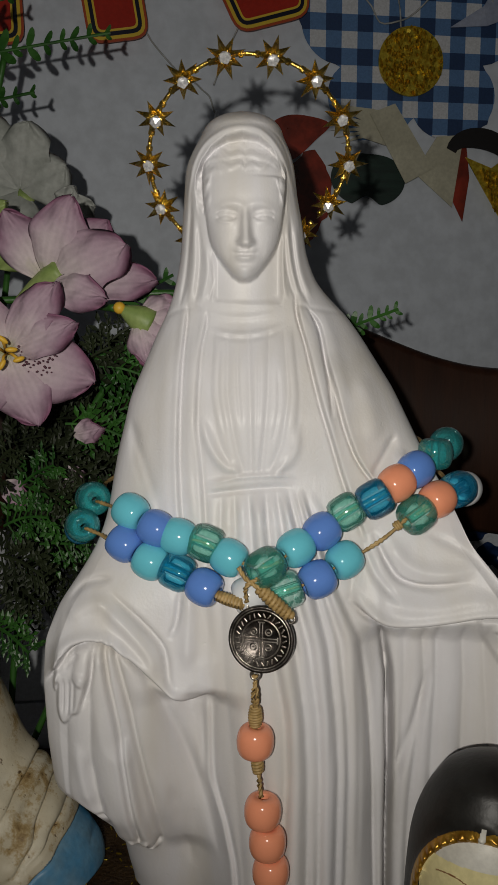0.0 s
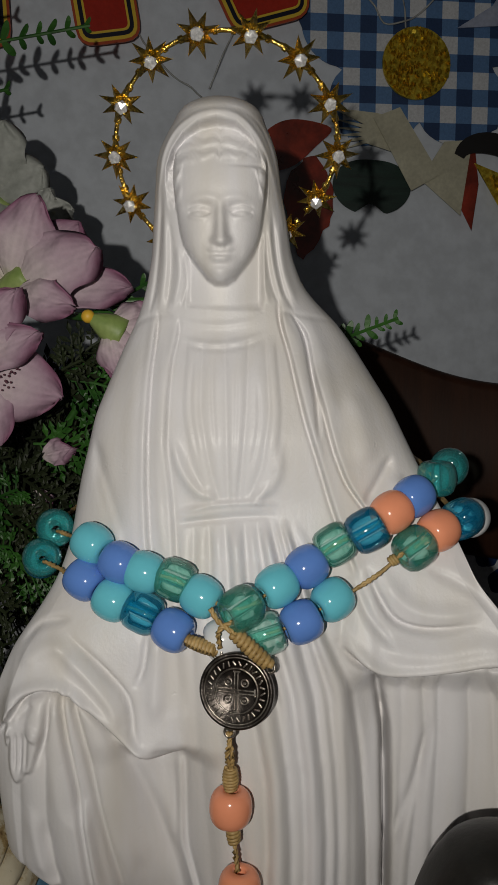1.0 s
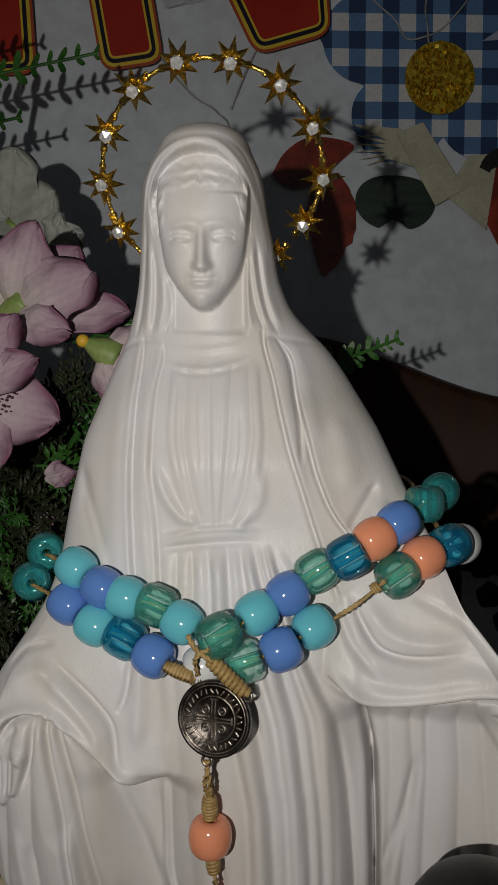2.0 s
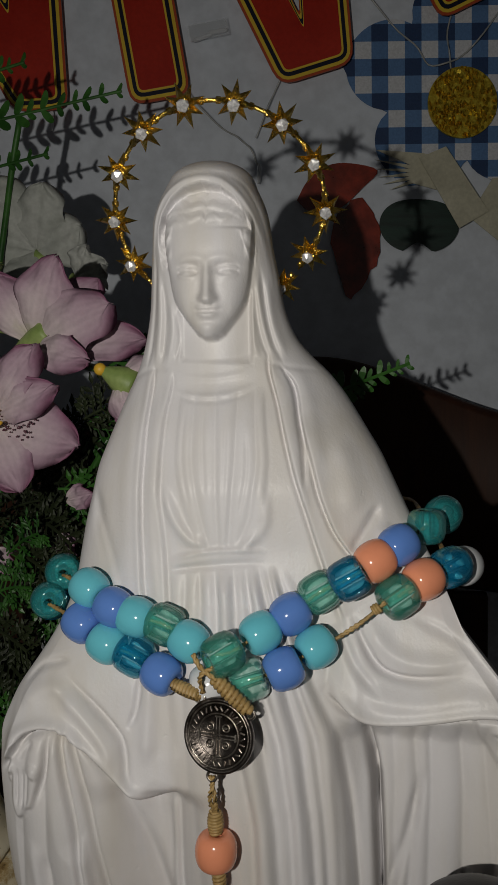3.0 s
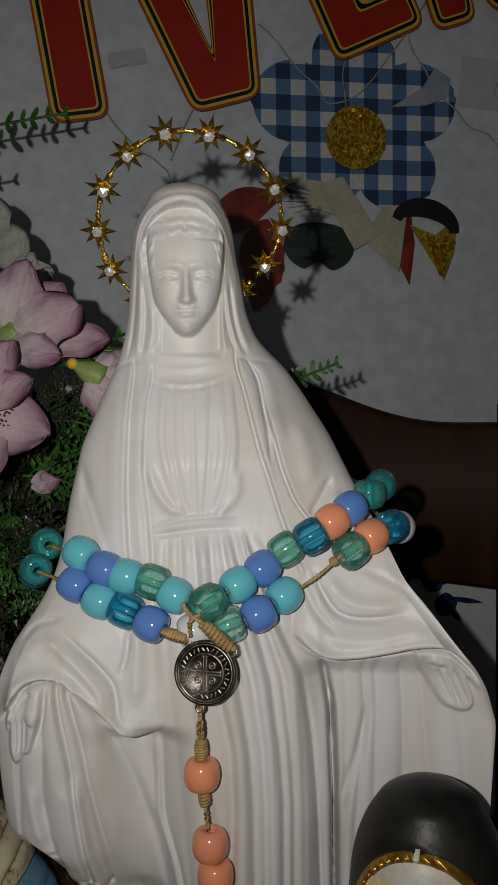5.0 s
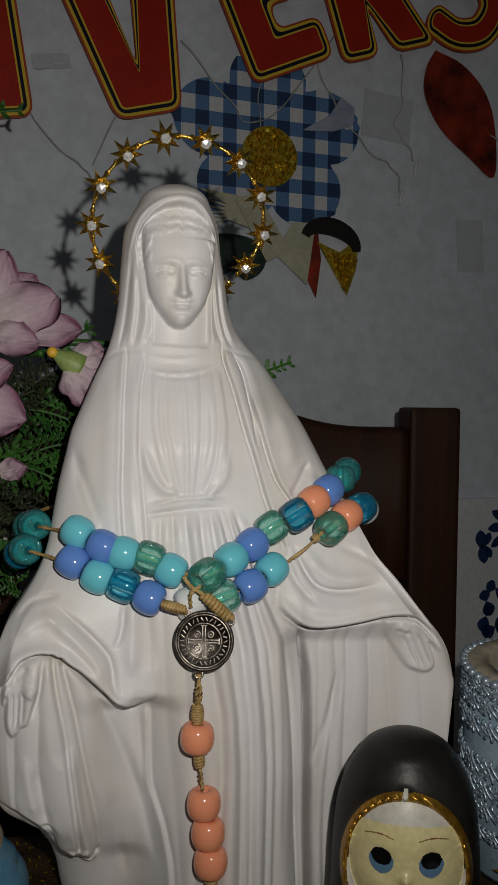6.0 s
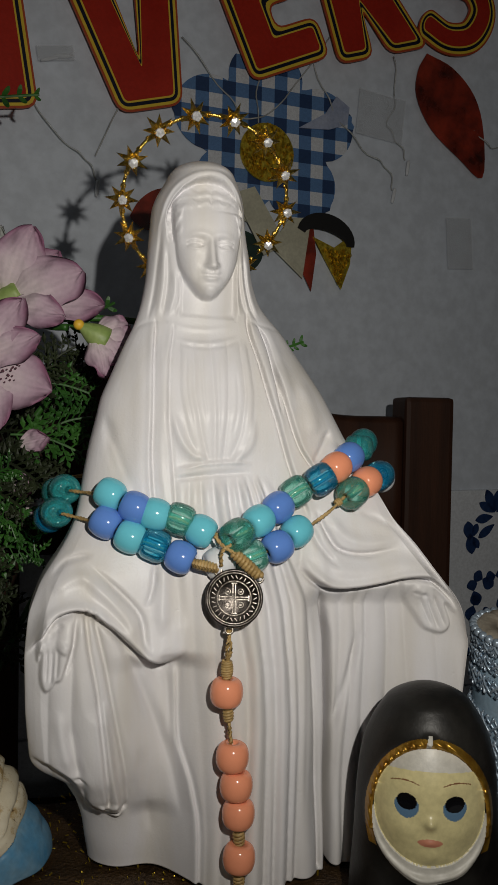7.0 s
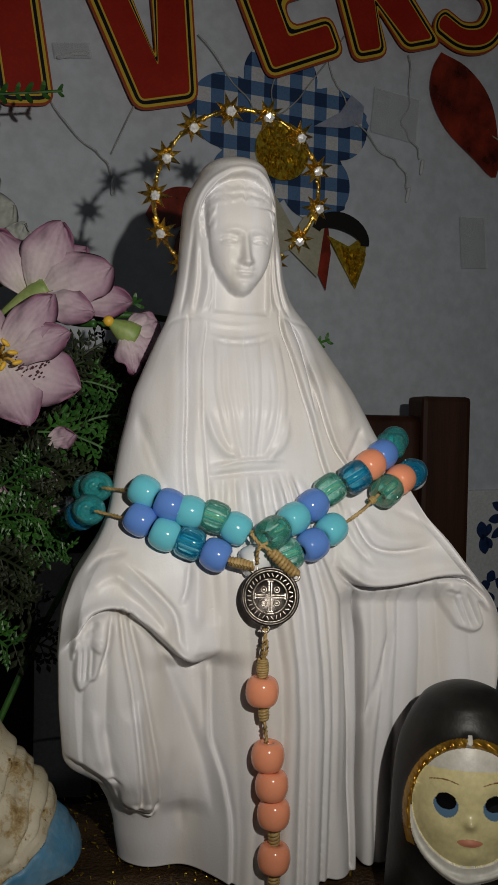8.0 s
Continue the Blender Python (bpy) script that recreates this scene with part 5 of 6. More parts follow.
# ---- a string of tiny clear lamps ----
lamps = thing("fairy_light_string", "unlit clear fairy lights on thin transparent wire", "fairy lights")
lamps.matrix_basis = WALL
for pts in ([(-0.10, 1.22), (-0.075, 1.16), (-0.05, 1.135), (-0.035, 1.125), (-0.027, 1.11)], [(0.0, 1.19), (-0.016, 1.158), (-0.028, 1.13)], [(0.045, 1.24), (0.085, 1.2), (0.105, 1.18), (0.13, 1.19), (0.155, 1.22), (0.19, 1.27)],
            [(0.16, 1.27), (0.18, 1.22), (0.2, 1.19), (0.23, 1.165), (0.25, 1.155), (0.258, 1.135)], [(0.255, 1.26), (0.258, 1.22), (0.25, 1.195), (0.262, 1.18), (0.272, 1.165)], [(0.125, 1.24), (0.115, 1.2), (0.12, 1.17)], [(0.40, 1.2), (0.37, 1.19), (0.35, 1.205)]):
    part("wire", tube([(u, -0.008 - 0.003 * math.sin(k), z) for k, (u, z) in enumerate(glide(pts, 6))], 0.0007, 6), WIRE, lamps)
for u, z, lean in ((-0.0262, 1.104, 5), (0.259, 1.13, 12), (0.274, 1.158, 8), (-0.055, 1.207, 80), (-0.066, 1.203, 70), (-0.18, 1.145, 4)):
    bulb = part("lamp", lathe([(0, -0.008), (0.0012, -0.0075), (0.0017, -0.004), (0.0017, 0.005), (0.001, 0.007), (0, 0.0075)], 12), LED, lamps, m=pose(u, -0.007, z) @ pose(0, 0, 0, 0, lean, 0))

# ---- silk flowers and plastic greenery ----
bouquet = thing("flower_arrangement", "silk lilies with pink petals among green plastic sprigs", "flowers")


def mm(p):
    return Vector(p) / 1000


def petal_mesh(base, tip, width, side_lift=0.0, bend=0.12, ruffle=0.0034, seed=0):
    """A silk petal from base to tip: swelling, cupped across, bent along, ruffled at the rim."""
    base, tip = mm(base), mm(tip)
    along = tip - base
    length = along.length
    d = along.normalized()
    across = d.cross(Vector((0.1, -1, 0.15))).normalized()
    up = across.cross(d).normalized()
    if up.y > 0:
        up = -up
    bm = bmesh.new()
    reach = bm.verts.layers.float.new("reach")
    over = bm.verts.layers.float.new("across")
    nu, nv = 24, 14
    grid = []
    for i in range(nu + 1):
        s = i / nu
        w = width / 1000 * (0.12 + 0.98 * math.sin(math.pi * 0.5 * min(s / 0.62, 1)) ** 1.1) * max(1 - s ** 3.2, 0.01) ** 0.62
        row = []
        for j in range(nv + 1):
            t = -1 + 2 * j / nv
            wave = ruffle * (math.sin(9 * s + 5 * t + seed) + 0.6 * math.sin(17 * s - 3 * t + 2 * seed)) * abs(t) ** 1.5 * s
            w *= 1 + 0.05 * math.sin(13 * s + seed) * s / 6
            crease = 0.0012 * math.exp(-(t / 0.12) ** 2)
            h = 0.0011 * math.sin(21 * s + 7 * t + seed) * s * s + bend * length * math.sin(math.pi * s * 0.95) - 0.25 * bend * length * s * s + side_lift * w * t * t + wave - crease
            v = bm.verts.new(base + d * (length * s) + across * (w * t) + up * h)
            v[reach] = s * 0.55 + 0.4 * t * t * s
            v[over] = t
            row.append(v)
        grid.append(row)
    for i in range(nu):
        for j in range(nv):
            bm.faces.new((grid[i][j], grid[i + 1][j], grid[i + 1][j + 1], grid[i][j + 1]))
    return bm


def add_petal(parent, base, tip, width, material=PETAL, **k):
    ob = part("petal", petal_mesh(base, tip, width, **k), material, parent)
    s = ob.modifiers.new("thickness", "SOLIDIFY")
    s.thickness = 0.0004
    return ob


def cone_mesh(base, tip, r0, r1):
    b, t = mm(base), mm(tip)
    n = 10
    return tube([b.lerp(t, k / n) for k in range(n + 1)], 1.0, 12, taper=lambda f: (r0 + (r1 - r0) * math.sin(f * math.pi / 2)) / 1000)


def stamens(parent, heart, tips):
    for k, tip in enumerate(tips):
        part("stamen", tube([mm(heart), mm(heart).lerp(mm(tip), 0.5) + Vector((0, -0.001, 0.001)), mm(tip)], 0.0006, 6), STAMEN, parent)
        bm = bmesh.new()
        bmesh.ops.create_icosphere(bm, subdivisions=2, radius=0.0016, matrix=Matrix.Translation(mm(tip)) @ pose(0, 0, 0, 0, 40 * k, 20) @ Matrix.Diagonal((1.6, 0.7, 0.7, 1)))
        part("anther", bm, STAMEN, parent)


def speckles(parent, base, tip, n, spread):
    b, t = mm(base), mm(tip)
    bm = bmesh.new()
    for k in range(n):
        f = random.uniform(0.2, 0.6)
        c = b.lerp(t, f) + Vector((random.uniform(-1, 1) * spread * 0.4, 0, random.uniform(-1, 1) * spread)) / 1000
        bmesh.ops.create_icosphere(bm, subdivisions=1, radius=random.uniform(0.0003, 0.0006), matrix=Matrix.Translation(c))
    tagged(part("speckles", bm, SPECKLE, parent), kind="stuff")


lily = part("lily", cone_mesh((-101, 371, 960), (-80, 368, 973), 1.5, 6.0), CALYX, bouquet, "pink and white silk lily with green calyx")
for k, (base, tip, w, lift, bend) in enumerate((((-88, 372, 968), (-104, 366, 998), 11, -0.2, 0.12), ((-87, 370, 969), (-74, 362, 1003), 13, -0.3, 0.16), ((-86, 373, 968), (-62, 380, 995), 12, 0.1, 0.08), ((-85, 368, 968), (-51, 359, 983), 14, -0.35, 0.2), ((-84, 372, 967), (-40, 373, 969), 10, 0.1, 0.1), ((-85, 366, 966), (-60, 353, 961), 9, -0.3, 0.2))):
    add_petal(lily, base, tip, w, side_lift=lift, bend=bend, seed=k)
lily = part("lily", cone_mesh((-112, 372, 930), (-102, 356, 938), 1.5, 5.0), CALYX, bouquet, "open pink silk lily with yellow stamens and dark speckles")
for k, (tip, w, lift, bend) in enumerate((((-78, 345, 967), 9.5, -0.4, 0.14), ((-71, 345, 951), 9, -0.3, 0.14), ((-65, 354, 926), 14, -0.3, 0.12), ((-88, 349, 908), 12, -0.3, 0.14), ((-116, 346, 912), 11, -0.3, 0.14), ((-130, 345, 940), 11, -0.3, 0.14), ((-116, 343, 966), 11, -0.3, 0.14))):
    add_petal(lily, (-101, 354, 938), tip, w, side_lift=lift, bend=bend, seed=k + 10)
stamens(lily, (-101, 352, 938), [(-95, 338, 940), (-98, 337, 944), (-103, 337, 941), (-99, 338, 934), (-93, 341, 936)])
speckles(lily, (-101, 346, 938), (-66, 349, 930), 40, 5)
lily = part("lily", cone_mesh((-150, 380, 960), (-138, 366, 975), 1.5, 5.0), CALYX, bouquet, "pink silk lily with drooping petals")
for k, (tip, w) in enumerate((((-112, 372, 985), 10), ((-122, 364, 1002), 11), ((-146, 362, 1006), 11), ((-165, 360, 985), 11), ((-160, 358, 960), 11), ((-128, 352, 958), 10))):
    add_petal(lily, (-138, 366, 975), tip, w, seed=k + 20)
bud = part("lily_bud", cone_mesh((-52.7, 349.8, 956.4), (-41.3, 352.7, 950.2), 1.6, 6.5), CALYX, bouquet, "closed pink silk lily bud with yellow stem end")
for k, (tip, w) in enumerate((((-29.0, 356.5, 957.9), 8), ((-26.1, 354.6, 948.4), 9), ((-33.7, 348.9, 938.9), 8), ((-41.3, 347.0, 933.1), 6.5))):
    add_petal(bud, (-46.0, 351.8, 952.1), tip, w, side_lift=-0.7, bend=0.25, seed=k + 30)
tipped = bmesh.new()
bmesh.ops.create_icosphere(tipped, subdivisions=2, radius=0.0026, matrix=Matrix.Translation(mm((-53.2, 349.4, 956.7))))
part("stem_end", tipped, STAMEN, bud)
lily = part("white_flower", cone_mesh((-128, 476, 1010), (-120, 470, 1020), 2, 5), CALYX, bouquet, "white silk flower with broad round petals")
for k, (tip, w) in enumerate((((-98, 468, 1034), 16), ((-116, 462, 1056), 15), ((-150, 465, 1062), 16), ((-160, 462, 1030), 16), ((-128, 458, 1000), 15))):
    add_petal(lily, (-124, 470, 1022), tip, w, WHITE_PETAL, side_lift=-0.3, seed=k + 40)
lily = part("white_flower", cone_mesh((-106, 470, 1000), (-100, 464, 1006), 2, 4), CALYX, bouquet, "small white silk flower")
for k, (tip, w) in enumerate((((-82, 458, 1012), 9), ((-92, 458, 1022), 8), ((-84, 458, 1000), 8))):
    add_petal(lily, (-100, 464, 1007), tip, w, WHITE_PETAL, side_lift=-0.3, seed=k + 50)
for k, (b, t, w) in enumerate((((-124, 392, 978), (-92, 388, 986), 9), ((-128, 390, 985), (-108, 386, 1004), 8))):
    add_petal(bouquet, b, t, w, CALYX, seed=k)
for k, (c, t) in enumerate((((-86, 378, 884), (-74, 372, 878)), ((-80, 380, 900), (-66, 376, 904)), ((-110, 372, 880), (-96, 362, 872)), ((-76, 378, 872), (-66, 372, 866)))):
    add_petal(bouquet, c, t, 6, seed=k + 60)

# stems
for pts in ([(-150, 372, 958), (-100, 378, 961), (-70, 381, 962), (-36, 385, 964), (-5, 392, 962)], [(-135, 385, 722), (-128, 385, 820), (-118, 380, 900), (-108, 374, 950)], [(-125, 392, 722), (-135, 420, 850), (-128, 470, 1010)], [(-140, 392, 722), (-150, 440, 900), (-136, 462, 1045), (-128, 464, 1090)], [(-58, 367, 957), (-66, 376, 958), (-80, 381, 961)], [(-120, 388, 722), (-110, 395, 820), (-80, 400, 900), (-60, 395, 930)], [(20, 398, 940), (10, 402, 900), (-60, 402, 840), (-118, 392, 722)]):
    part("stem", tube(glide([mm(p) for p in pts], 6), 0.0017, 8), GREEN, bouquet)


def blade(bm, root, d, up, length, width):
    """A narrow pointed leaflet with a raised midrib."""
    side = d.cross(up).normalized()
    a = bm.verts.new(root)
    b = bm.verts.new(root + d * length)
    mid = root + d * length * 0.5
    l, r = bm.verts.new(mid + side * width), bm.verts.new(mid - side * width)
    m = bm.verts.new(mid + up * width * 0.5)
    for f in ((a, l, m), (l, b, m), (a, m, r), (m, b, r)):
        bm.faces.new(f)


def sprig_mesh(base, tip, pairs=7, size=0.012, seed=1):
    """A feathery sprig: a thin stem with forked, needle-like leaflets to both sides."""
    rnd = random.Random(seed)
    base, tip = mm(base), mm(tip)
    bm = bmesh.new()
    d = (tip - base).normalized()
    side = d.cross(Vector((0, -1, 0.2))).normalized()
    up = side.cross(d).normalized()
    if up.y > 0:
        up = -up
    sag = (tip - base).length * 0.08
    pts = [base.lerp(tip, k / 8) + Vector((0, 0, sag * math.sin(math.pi * k / 8))) for k in range(9)]
    tube(pts, 0.0007, 5, bm=bm)
    for k in range(pairs + 1):
        f = (k + 0.6) / (pairs + 0.8)
        root = base.lerp(tip, min(f, 1)) + Vector((0, 0, sag * math.sin(math.pi * min(f, 1))))
        reach = size * (1 - 0.45 * f) * rnd.uniform(0.8, 1.2)
        for sgn in (-1, 1):
            out = (side * sgn * rnd.uniform(0.7, 1.0) + d * rnd.uniform(0.5, 0.9) + up * rnd.uniform(-0.2, 0.45)).normalized()
            tube([root, root + out * reach], 0.0004, 4, bm=bm)
            for fork in (0.4, 0.72, 1.0):
                p = root + out * reach * fork
                for s2 in ((-1, 1) if fork < 1 else (0,)):
                    dd = (out + (d * 0.9 * s2 if s2 else Vector()) + up * rnd.uniform(-0.2, 0.3)).normalized()
                    blade(bm, p, dd, up, reach * rnd.uniform(0.36, 0.6), reach * 0.115)
    return bm


def fern_mesh(base, tip, pairs=9, size=0.009, seed=1):
    """A plastic fern frond with rounded flat leaflets."""
    rnd = random.Random(seed)
    base, tip = mm(base), mm(tip)
    d = (tip - base).normalized()
    side = d.cross(Vector((0, -1, 0.3))).normalized()
    up = side.cross(d).normalized()
    if up.y > 0:
        up = -up
    bm = tube([base, base.lerp(tip, 0.5), tip], 0.0008, 6)
    for k in range(pairs):
        root = base.lerp(tip, (k + 0.5 + rnd.uniform(-0.25, 0.25)) / pairs)
        ln = size * (1.1 - 0.7 * k / pairs) * rnd.uniform(0.75, 1.15)
        for sgn in (-1, 1):
            out = (side * sgn + d * rnd.uniform(0.3, 0.9) + up * rnd.uniform(-0.1, 0.3)).normalized()
            across = out.cross(up).normalized()
            ring = [bm.verts.new(root + out * ln * (0.5 - 0.5 * math.cos(a)) + across * ln * 0.2 * math.sin(a) + up * 0.0004 * math.cos(2 * a)) for a in np.linspace(0, 2 * math.pi, 11)[:-1]]
            bm.faces.new(ring)
    return bm


def frond(mesh, material, parent=bouquet, name="sprig"):
    ob = part(name, mesh, material, parent, smooth=False)
    s = ob.modifiers.new("thickness", "SOLIDIFY")
    s.thickness = 0.0003
    return ob


rnd = random.Random(5)
SPRIGS = [((-80, 388, 925), (-52, 386, 950)), ((-78, 390, 930), (-46, 384, 926)), ((-92, 388, 918), (-62, 380, 940)), ((-70, 392, 905), (-44, 388, 914)), ((-60, 392, 930), (-42, 386, 942)), ((-84, 382, 905), (-50, 376, 896)), ((-95, 372, 895), (-72, 362, 884)), ((-104, 366, 876), (-84, 356, 890)), ((-98, 364, 880), (-78, 354, 872)),
          ((-108, 362, 862), (-86, 352, 868)), ((-110, 358, 850), (-88, 350, 842)), ((-100, 372, 868), (-72, 364, 856)), ((-112, 364, 838), (-90, 352, 828)), ((-96, 376, 850), (-70, 368, 848)), ((-86, 386, 885), (-54, 380, 880)), ((-84, 386, 870), (-58, 378, 866)), ((-116, 362, 880), (-100, 350, 898)), ((-116, 360, 818), (-96, 350, 808))]
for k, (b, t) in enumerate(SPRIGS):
    frond(sprig_mesh(b, t, 7, 0.0115, k), GREEN if k % 2 else SHADED_GREEN)
# rear sprigs, all in the darkened leaf that paints in the bunch's shade
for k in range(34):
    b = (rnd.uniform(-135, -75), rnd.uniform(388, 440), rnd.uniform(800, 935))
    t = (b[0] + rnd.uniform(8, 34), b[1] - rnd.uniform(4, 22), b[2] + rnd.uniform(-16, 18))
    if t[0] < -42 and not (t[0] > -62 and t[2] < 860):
        frond(sprig_mesh(b, t, 6, 0.012, 100 + k), SHADED_GREEN)
for k, (b, t, n, size) in enumerate((((-158, 462, 1086), (-72, 462, 1100), 11, 0.012), ((-160, 464, 1062), (-112, 460, 1070), 7, 0.011), ((-165, 462, 1108), (-122, 458, 1116), 7, 0.011), ((34, 396, 944), (69, 393, 957), 9, 0.0085), ((18, 398, 940), (50, 394, 945), 6, 0.009), ((-60, 384, 958), (-34, 384, 972), 4, 0.009))):
    frond(fern_mesh(b, t, n, size, k), GREEN, name="fern_frond")

# ---- small figures beside the statue ----
def figure(name, at, left, right, front, back, height, carve, materials, choose, nr=150, nc=170, label="", category="", broad=1.0, turn=0.0, all_round=False):
    """A standing figure as one shell: outlines over the height, and carving on its front."""
    zs = np.concatenate([np.linspace(0, height * 0.93, nr - 14), height * (0.93 + 0.07 * np.sin(np.linspace(0.12, math.pi / 2, 14)))])
    th = np.linspace(0, 2 * math.pi, nc, endpoint=False)
    T, Z = np.meshgrid(th, zs)[0], np.meshgrid(th, zs)[1]
    S, C = np.sin(T), np.cos(T)
    closing = np.sqrt(np.clip(1 - np.clip((Z / height - 0.93) / 0.0701, 0, 1) ** 2, 0, 1))
    X = np.where(S < 0, S * left(Z), S * right(Z)) * closing
    Y = np.where(C > 0, -C * front(Z), -C * back(Z)) * closing
    if all_round:
        grow = 1 + carve(X, Z) / np.maximum(np.hypot(X, Y), 12)
        X, Y = X * grow, Y * grow
    else:
        Y = Y - carve(X, Z) * np.clip(C * 2.5, 0, 1)
    bm = bmesh.new()
    v = [[bm.verts.new((X[i, j] / 1000, Y[i, j] / 1000, Z[i, j] / 1000)) for j in range(nc)] for i in range(len(zs))]
    for i in range(len(zs) - 1):
        for j in range(nc):
            k = (j + 1) % nc
            f = bm.faces.new((v[i][j], v[i][k], v[i + 1][k], v[i + 1][j]))
            f.material_index = choose((X[i, j] + X[i, k]) / 2, (Z[i, j] + Z[i + 1, j]) / 2, C[i, j] > -0.1)
    bm.faces.new(v[0][::-1])
    bm.faces.new(v[-1])
    bmesh.ops.scale(bm, verts=bm.verts, vec=(broad, 1, 1))
    return tagged(part(name, bm, materials, m=Matrix.Translation(at) @ pose(0, 0, 0, 0, 0, turn)), label, category)


def nun_parts(px, pz, is_front):
    """Which paint covers a place: 0 black, 1 skin, 2 white, 3 gold, 4 eye, 5 blue, 6 lip, 7 brow."""
    if not is_front:
        return 0
    ax = abs(px)
    face = math.hypot(px / 19.8, (pz - 50) / (20 if pz < 50 else 24))
    band = math.hypot(px / 23.0, (pz - 46) / 31.5)
    if face < 1 and pz < 66 - 0.004 * px * px:
        ex, ez = (ax - 8.4) / 3.5, (pz - 54.5) / 3.0
        if ex * ex + ez * ez < 1:
            return 4
        if math.hypot((ax - 8.4) / 4.2, (pz - 53.0) / 4.3) < 1 and pz < 54.8:
            return 5
        if abs(pz - (62.2 - 0.045 * (ax - 9) ** 2)) < 0.2 and abs(ax - 9) < 5:
            return 7
        if math.hypot(px / 4.4, (pz - 40) / 1.5) < 1:
            return 6
        return 1
    if abs(px + 0.8 - 0.2 * (pz - 76)) < 1.0 - 0.12 * abs(pz - 76) and 73.0 < pz < 78.5:
        return 2
    if pz >= 34 and 0.885 < band < 1.0:
        return 3
    if pz > 63 and band <= 0.885:
        return 2
    if pz < 49 and math.hypot(px / 21.0, (pz - 47) / 23.5) < 1:
        return 2
    return 0


def nun_carve(X, Z):
    face = np.hypot(X / 19.8, (Z - 50) / np.where(Z < 50, 20, 24))
    out = np.where(face < 1, 3.0 * np.sqrt(np.clip(1 - face ** 2, 0, 1)) - 1.4, 0)
    out += 2.2 * bell(np.hypot(X, (Z - 47.5) * 0.9), 2.0) + 0.8 * bell(np.hypot(X / 2, Z - 40), 1.4) + 1.3 * bell(np.hypot(np.abs(X) - 10.5, Z - 44), 5) + 0.9 * bell(np.hypot(X, Z - 34.5), 3.5)
    out -= 0.9 * bell(np.hypot((np.abs(X) - 8.6) / 1.3, Z - 55), 3.0)
    band = np.hypot(X / 23.0, (Z - 46) / 31.5)
    out += np.where(Z > 40, 1.6 * bell(band - 0.945, 0.05) + 0.5 * bell(band - 0.945, 0.03) * np.sin(X * 1.6 + Z * 1.2), 0)
    out += 1.8 * bell(np.hypot(X + 0.5, (Z - 77) * 1.2), 2.0)
    out += np.where(Z < 58, 1.4 * bell(np.hypot(X / 21.5, (Z - 48) / 22.5) - 1, 0.06), 0)
    return out + 0.9 * np.clip((34 - Z) / 10, 0, 1) * np.sin(X * 0.35 + Z * 0.12)


side = smooth_curve((0, 29), (12, 28.5), (30, 27.2), (50, 26.4), (62, 25.4), (70, 23.8), (78, 20.8), (85, 16.5), (92, 11.0))
figure("nun_figurine", (0.0795, 0.2550, TABLE_Z), side, side, smooth_curve((0, 24), (30, 23), (60, 24), (80, 20), (93, 12)), smooth_curve((0, 20), (60, 20), (85, 16), (93, 11)), 92.0, nun_carve,
       [NUN_BLACK, NUN_SKIN, NUN_WHITE, NUN_GOLD, NUN_EYE, NUN_BLUE, NUN_LIP, NUN_BROW], nun_parts, 330, 460, "small nun doll in worn black veil with gold trim", "figurine", 1.04, -22)


def crease(X, Z, points, w=0.8, depth=2.6, ridge=1.3):
    """A sharp fold in the carving with a rounded swell beside it."""
    d, t = polyline_distance(X, Z, [np.array(q) for q in glide(points, 5)])
    ends = np.clip(np.minimum(t, 1 - t) * 5, 0.25, 1)
    return ends * (ridge * bell(d - 3.0, 2.4) - depth * bell(d, w))


def robe_carve(X, Z):
    d = X * 0.75 + Z * 0.65
    out = 1.6 * np.sin(d * 0.16 + 1.2 * np.sin(Z * 0.05)) + 0.5 * np.sin(d * 0.6 + X * 0.1)
    out += crease(X, Z, [(33, 84), (39.4, 71.5), (42.2, 60.6), (38.4, 46.5), (30, 34)])
    out += crease(X, Z, [(41, 72), (47.5, 55.2), (47.7, 43.4), (42.6, 25), (33, 11)], 1.0, 2.0)
    out += crease(X, Z, [(58.1, 45), (57.2, 37), (50.9, 27.4), (39, 16)], 0.7, 1.6, 0.8)
    out += crease(X, Z, [(47.5, 57), (50.5, 48.1), (54, 40)], 0.9, 1.2, 0.7)
    out += crease(X, Z, [(66.2, 28), (65, 20), (63.5, 12)], 0.7, 1.4, 0.8)
    return out - 2.6 * bell(Z - cloak_edge(X), 1.1) + 2.0 * np.clip((Z - cloak_edge(X)) / 2.0, 0, 1)


def cloak_edge(px):
    return np.interp(px, (28, 42, 55, 65, 67), (2.0, 10.5, 20.2, 29.0, 42.0))


figure("kneeling_figurine", (-0.131, 0.338, TABLE_Z), smooth_curve((0, 50), (40, 42), (80, 26), (110, 14)), smooth_curve((0, 67), (8, 66), (17, 61), (24, 54), (30, 54), (45, 40), (58, 31), (77, 25), (95, 19), (112, 12)),
       smooth_curve((0, 46), (30, 42), (60, 32), (90, 24), (112, 15)), smooth_curve((0, 34), (60, 26), (112, 14)), 120, robe_carve, [OLD_CREAM, OLD_BLUE], lambda px, pz, f: 1 if pz < cloak_edge(px) else 0, 230, 300,
       "stained cream figurine in draped cloak over pale blue robe", "figurine", all_round=True)

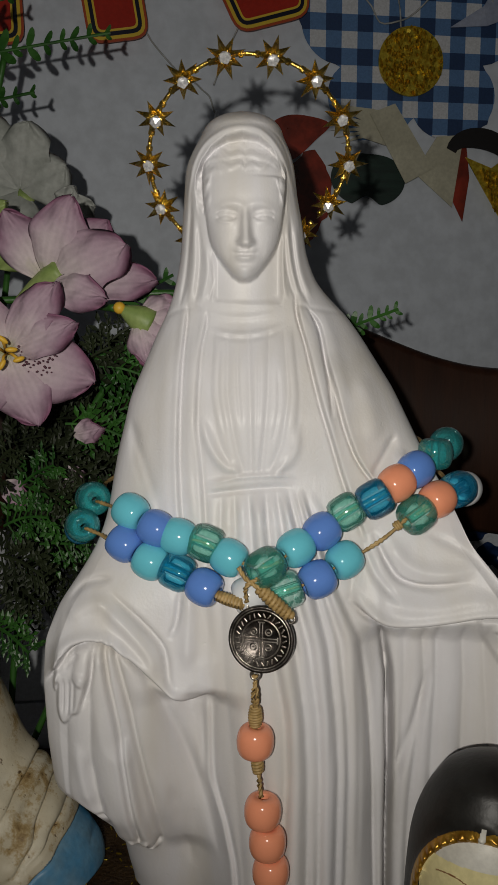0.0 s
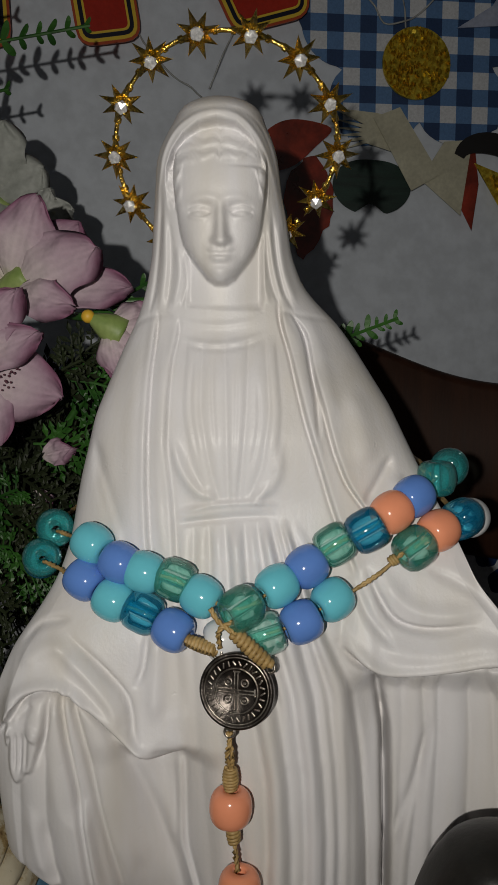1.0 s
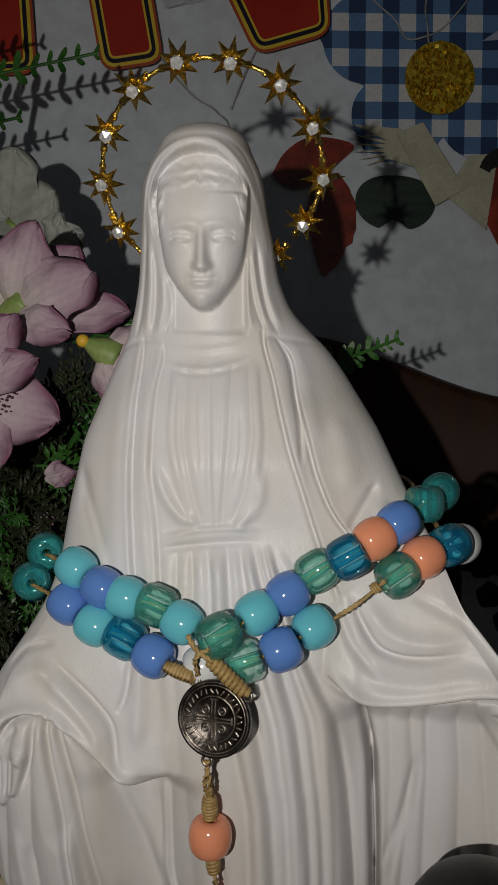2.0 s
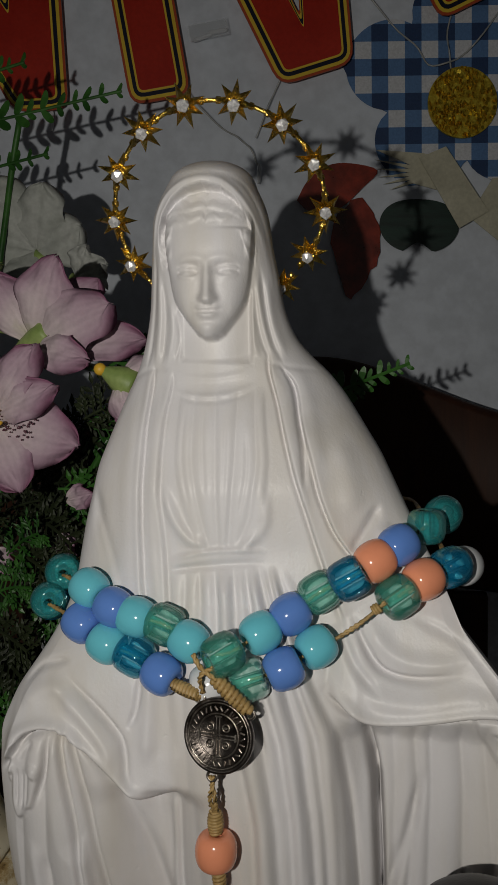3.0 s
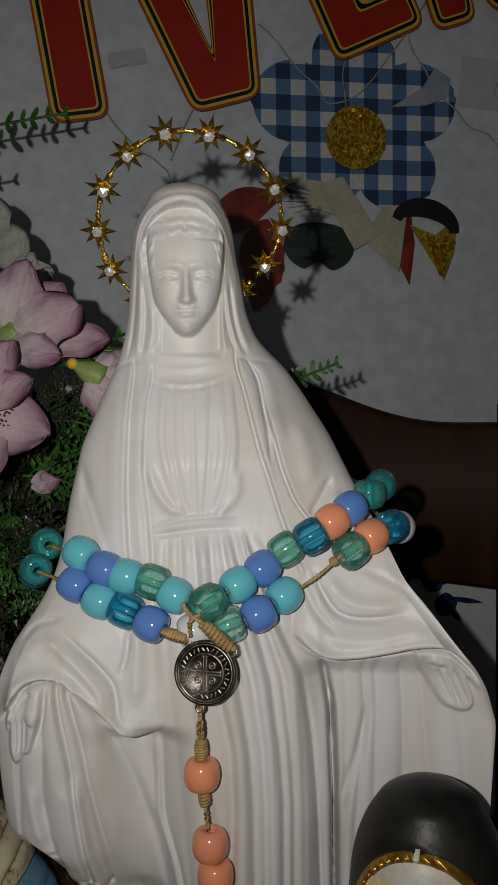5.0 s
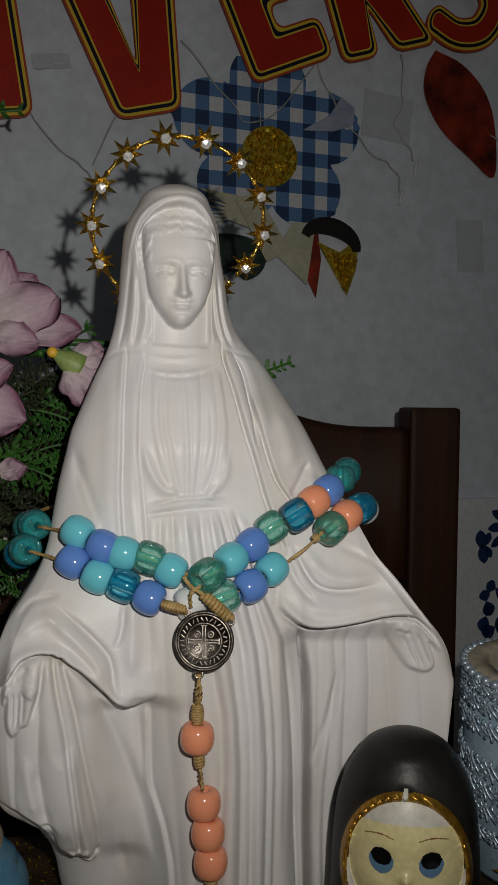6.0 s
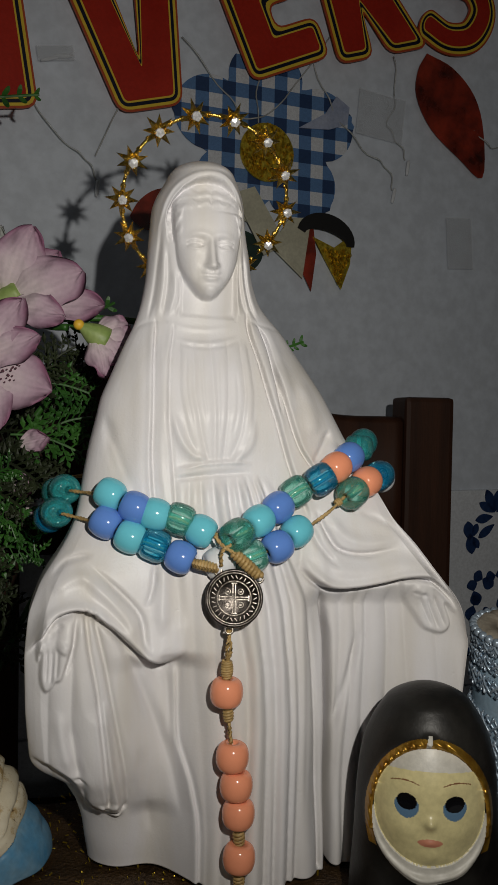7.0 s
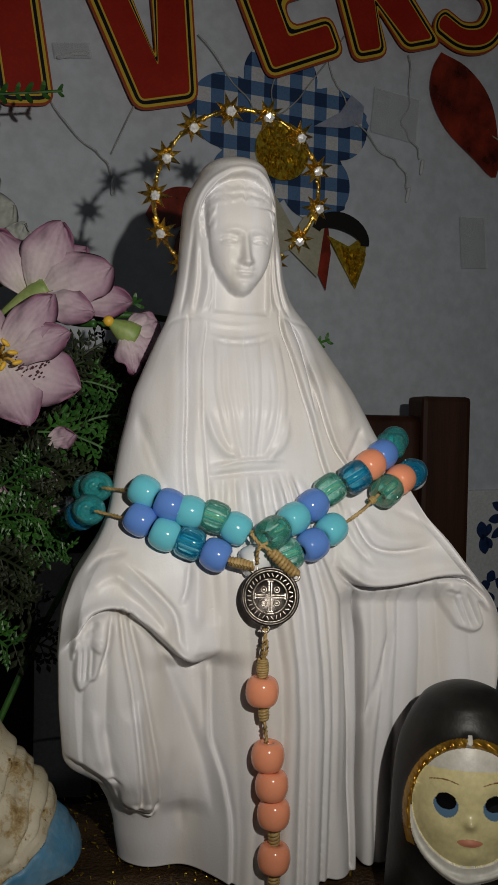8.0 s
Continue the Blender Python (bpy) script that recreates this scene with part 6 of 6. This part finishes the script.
# ---- the trimmed jar ----
JAR_R, JAR_H = 0.034, 0.098
jar = thing("trimmed_jar", "pale blue jar wound with silvery braid trim", "jar")
jar.matrix_basis = pose(0.166, 0.312, TABLE_Z) @ pose(0, 0, 0, 5, 0, 0)
part("body", lathe([(0, 0.003), (0.029, 0.003), (0.031, 0.006), (JAR_R - 0.001, 0.05), (JAR_R, JAR_H - 0.006), (JAR_R - 0.005, JAR_H - 0.005), (0.026, 0.03), (0, 0.028)], 64), JAR_BLUE, jar)
lip = lathe([(JAR_R - 0.0105, JAR_H - 0.010), (JAR_R - 0.0095, JAR_H - 0.001), (JAR_R - 0.002, JAR_H), (JAR_R + 0.0008, JAR_H - 0.003), (JAR_R + 0.0004, JAR_H - 0.008), (JAR_R - 0.0105, JAR_H - 0.010)], 72)
for v in lip.verts:
    v.co += v.co.normalized() * 0.0012 * noise.noise(v.co * 220)
part("rim", lip, JAR_RIM, jar, "rough unglazed rim")
for row, (z0, amp, waves) in enumerate(((0.092, 0.003, 30), (0.084, 0.0035, 22), (0.074, 0.004, 20), (0.056, 0.0045, 18), (0.046, 0.004, 22), (0.037, 0.004, 20), (0.026, 0.003, 26))):
    for phase in (0, 2.1, 4.2):
        pts = []
        for k in range(waves * 12):
            a = 2 * math.pi * k / (waves * 12)
            r = JAR_R - 0.002 * (JAR_H - z0) / JAR_H + 0.0014 + 0.0007 * math.cos(2 * waves * a + phase)
            w = a + 0.045 * math.sin(2 * waves * a + phase * 2)
            pts.append((r * math.cos(w), r * math.sin(w), z0 + amp * math.sin(waves * a + phase)))
        part("braid", tube(pts, 0.00065, 5, closed=True), LACE, jar)
bead_data = None
for k in range(44):
    a = 2 * math.pi * k / 44
    m = pose((JAR_R + 0.0012) * math.cos(a), (JAR_R + 0.0012) * math.sin(a), JAR_H - 0.002)
    if bead_data is None:
        bm = bmesh.new()
        bmesh.ops.create_icosphere(bm, subdivisions=2, radius=0.0021)
        bead_data = part("trim_bead", bm, LACE, jar, m=m).data
    else:
        ob = new("trim_bead", bead_data)
        ob.parent, ob.matrix_basis = jar, m
flower = part("gold_flower", star_mesh(), NUN_GOLD, jar, "gold painted star flower", smooth=False, m=pose(-0.0235, -0.0265, 0.014) @ pose(0, 0, 0, 0, 0, -41) @ pose(0, 0, 0, 90) @ Matrix.Diagonal((1.2, 1.2, 1.2, 1)))
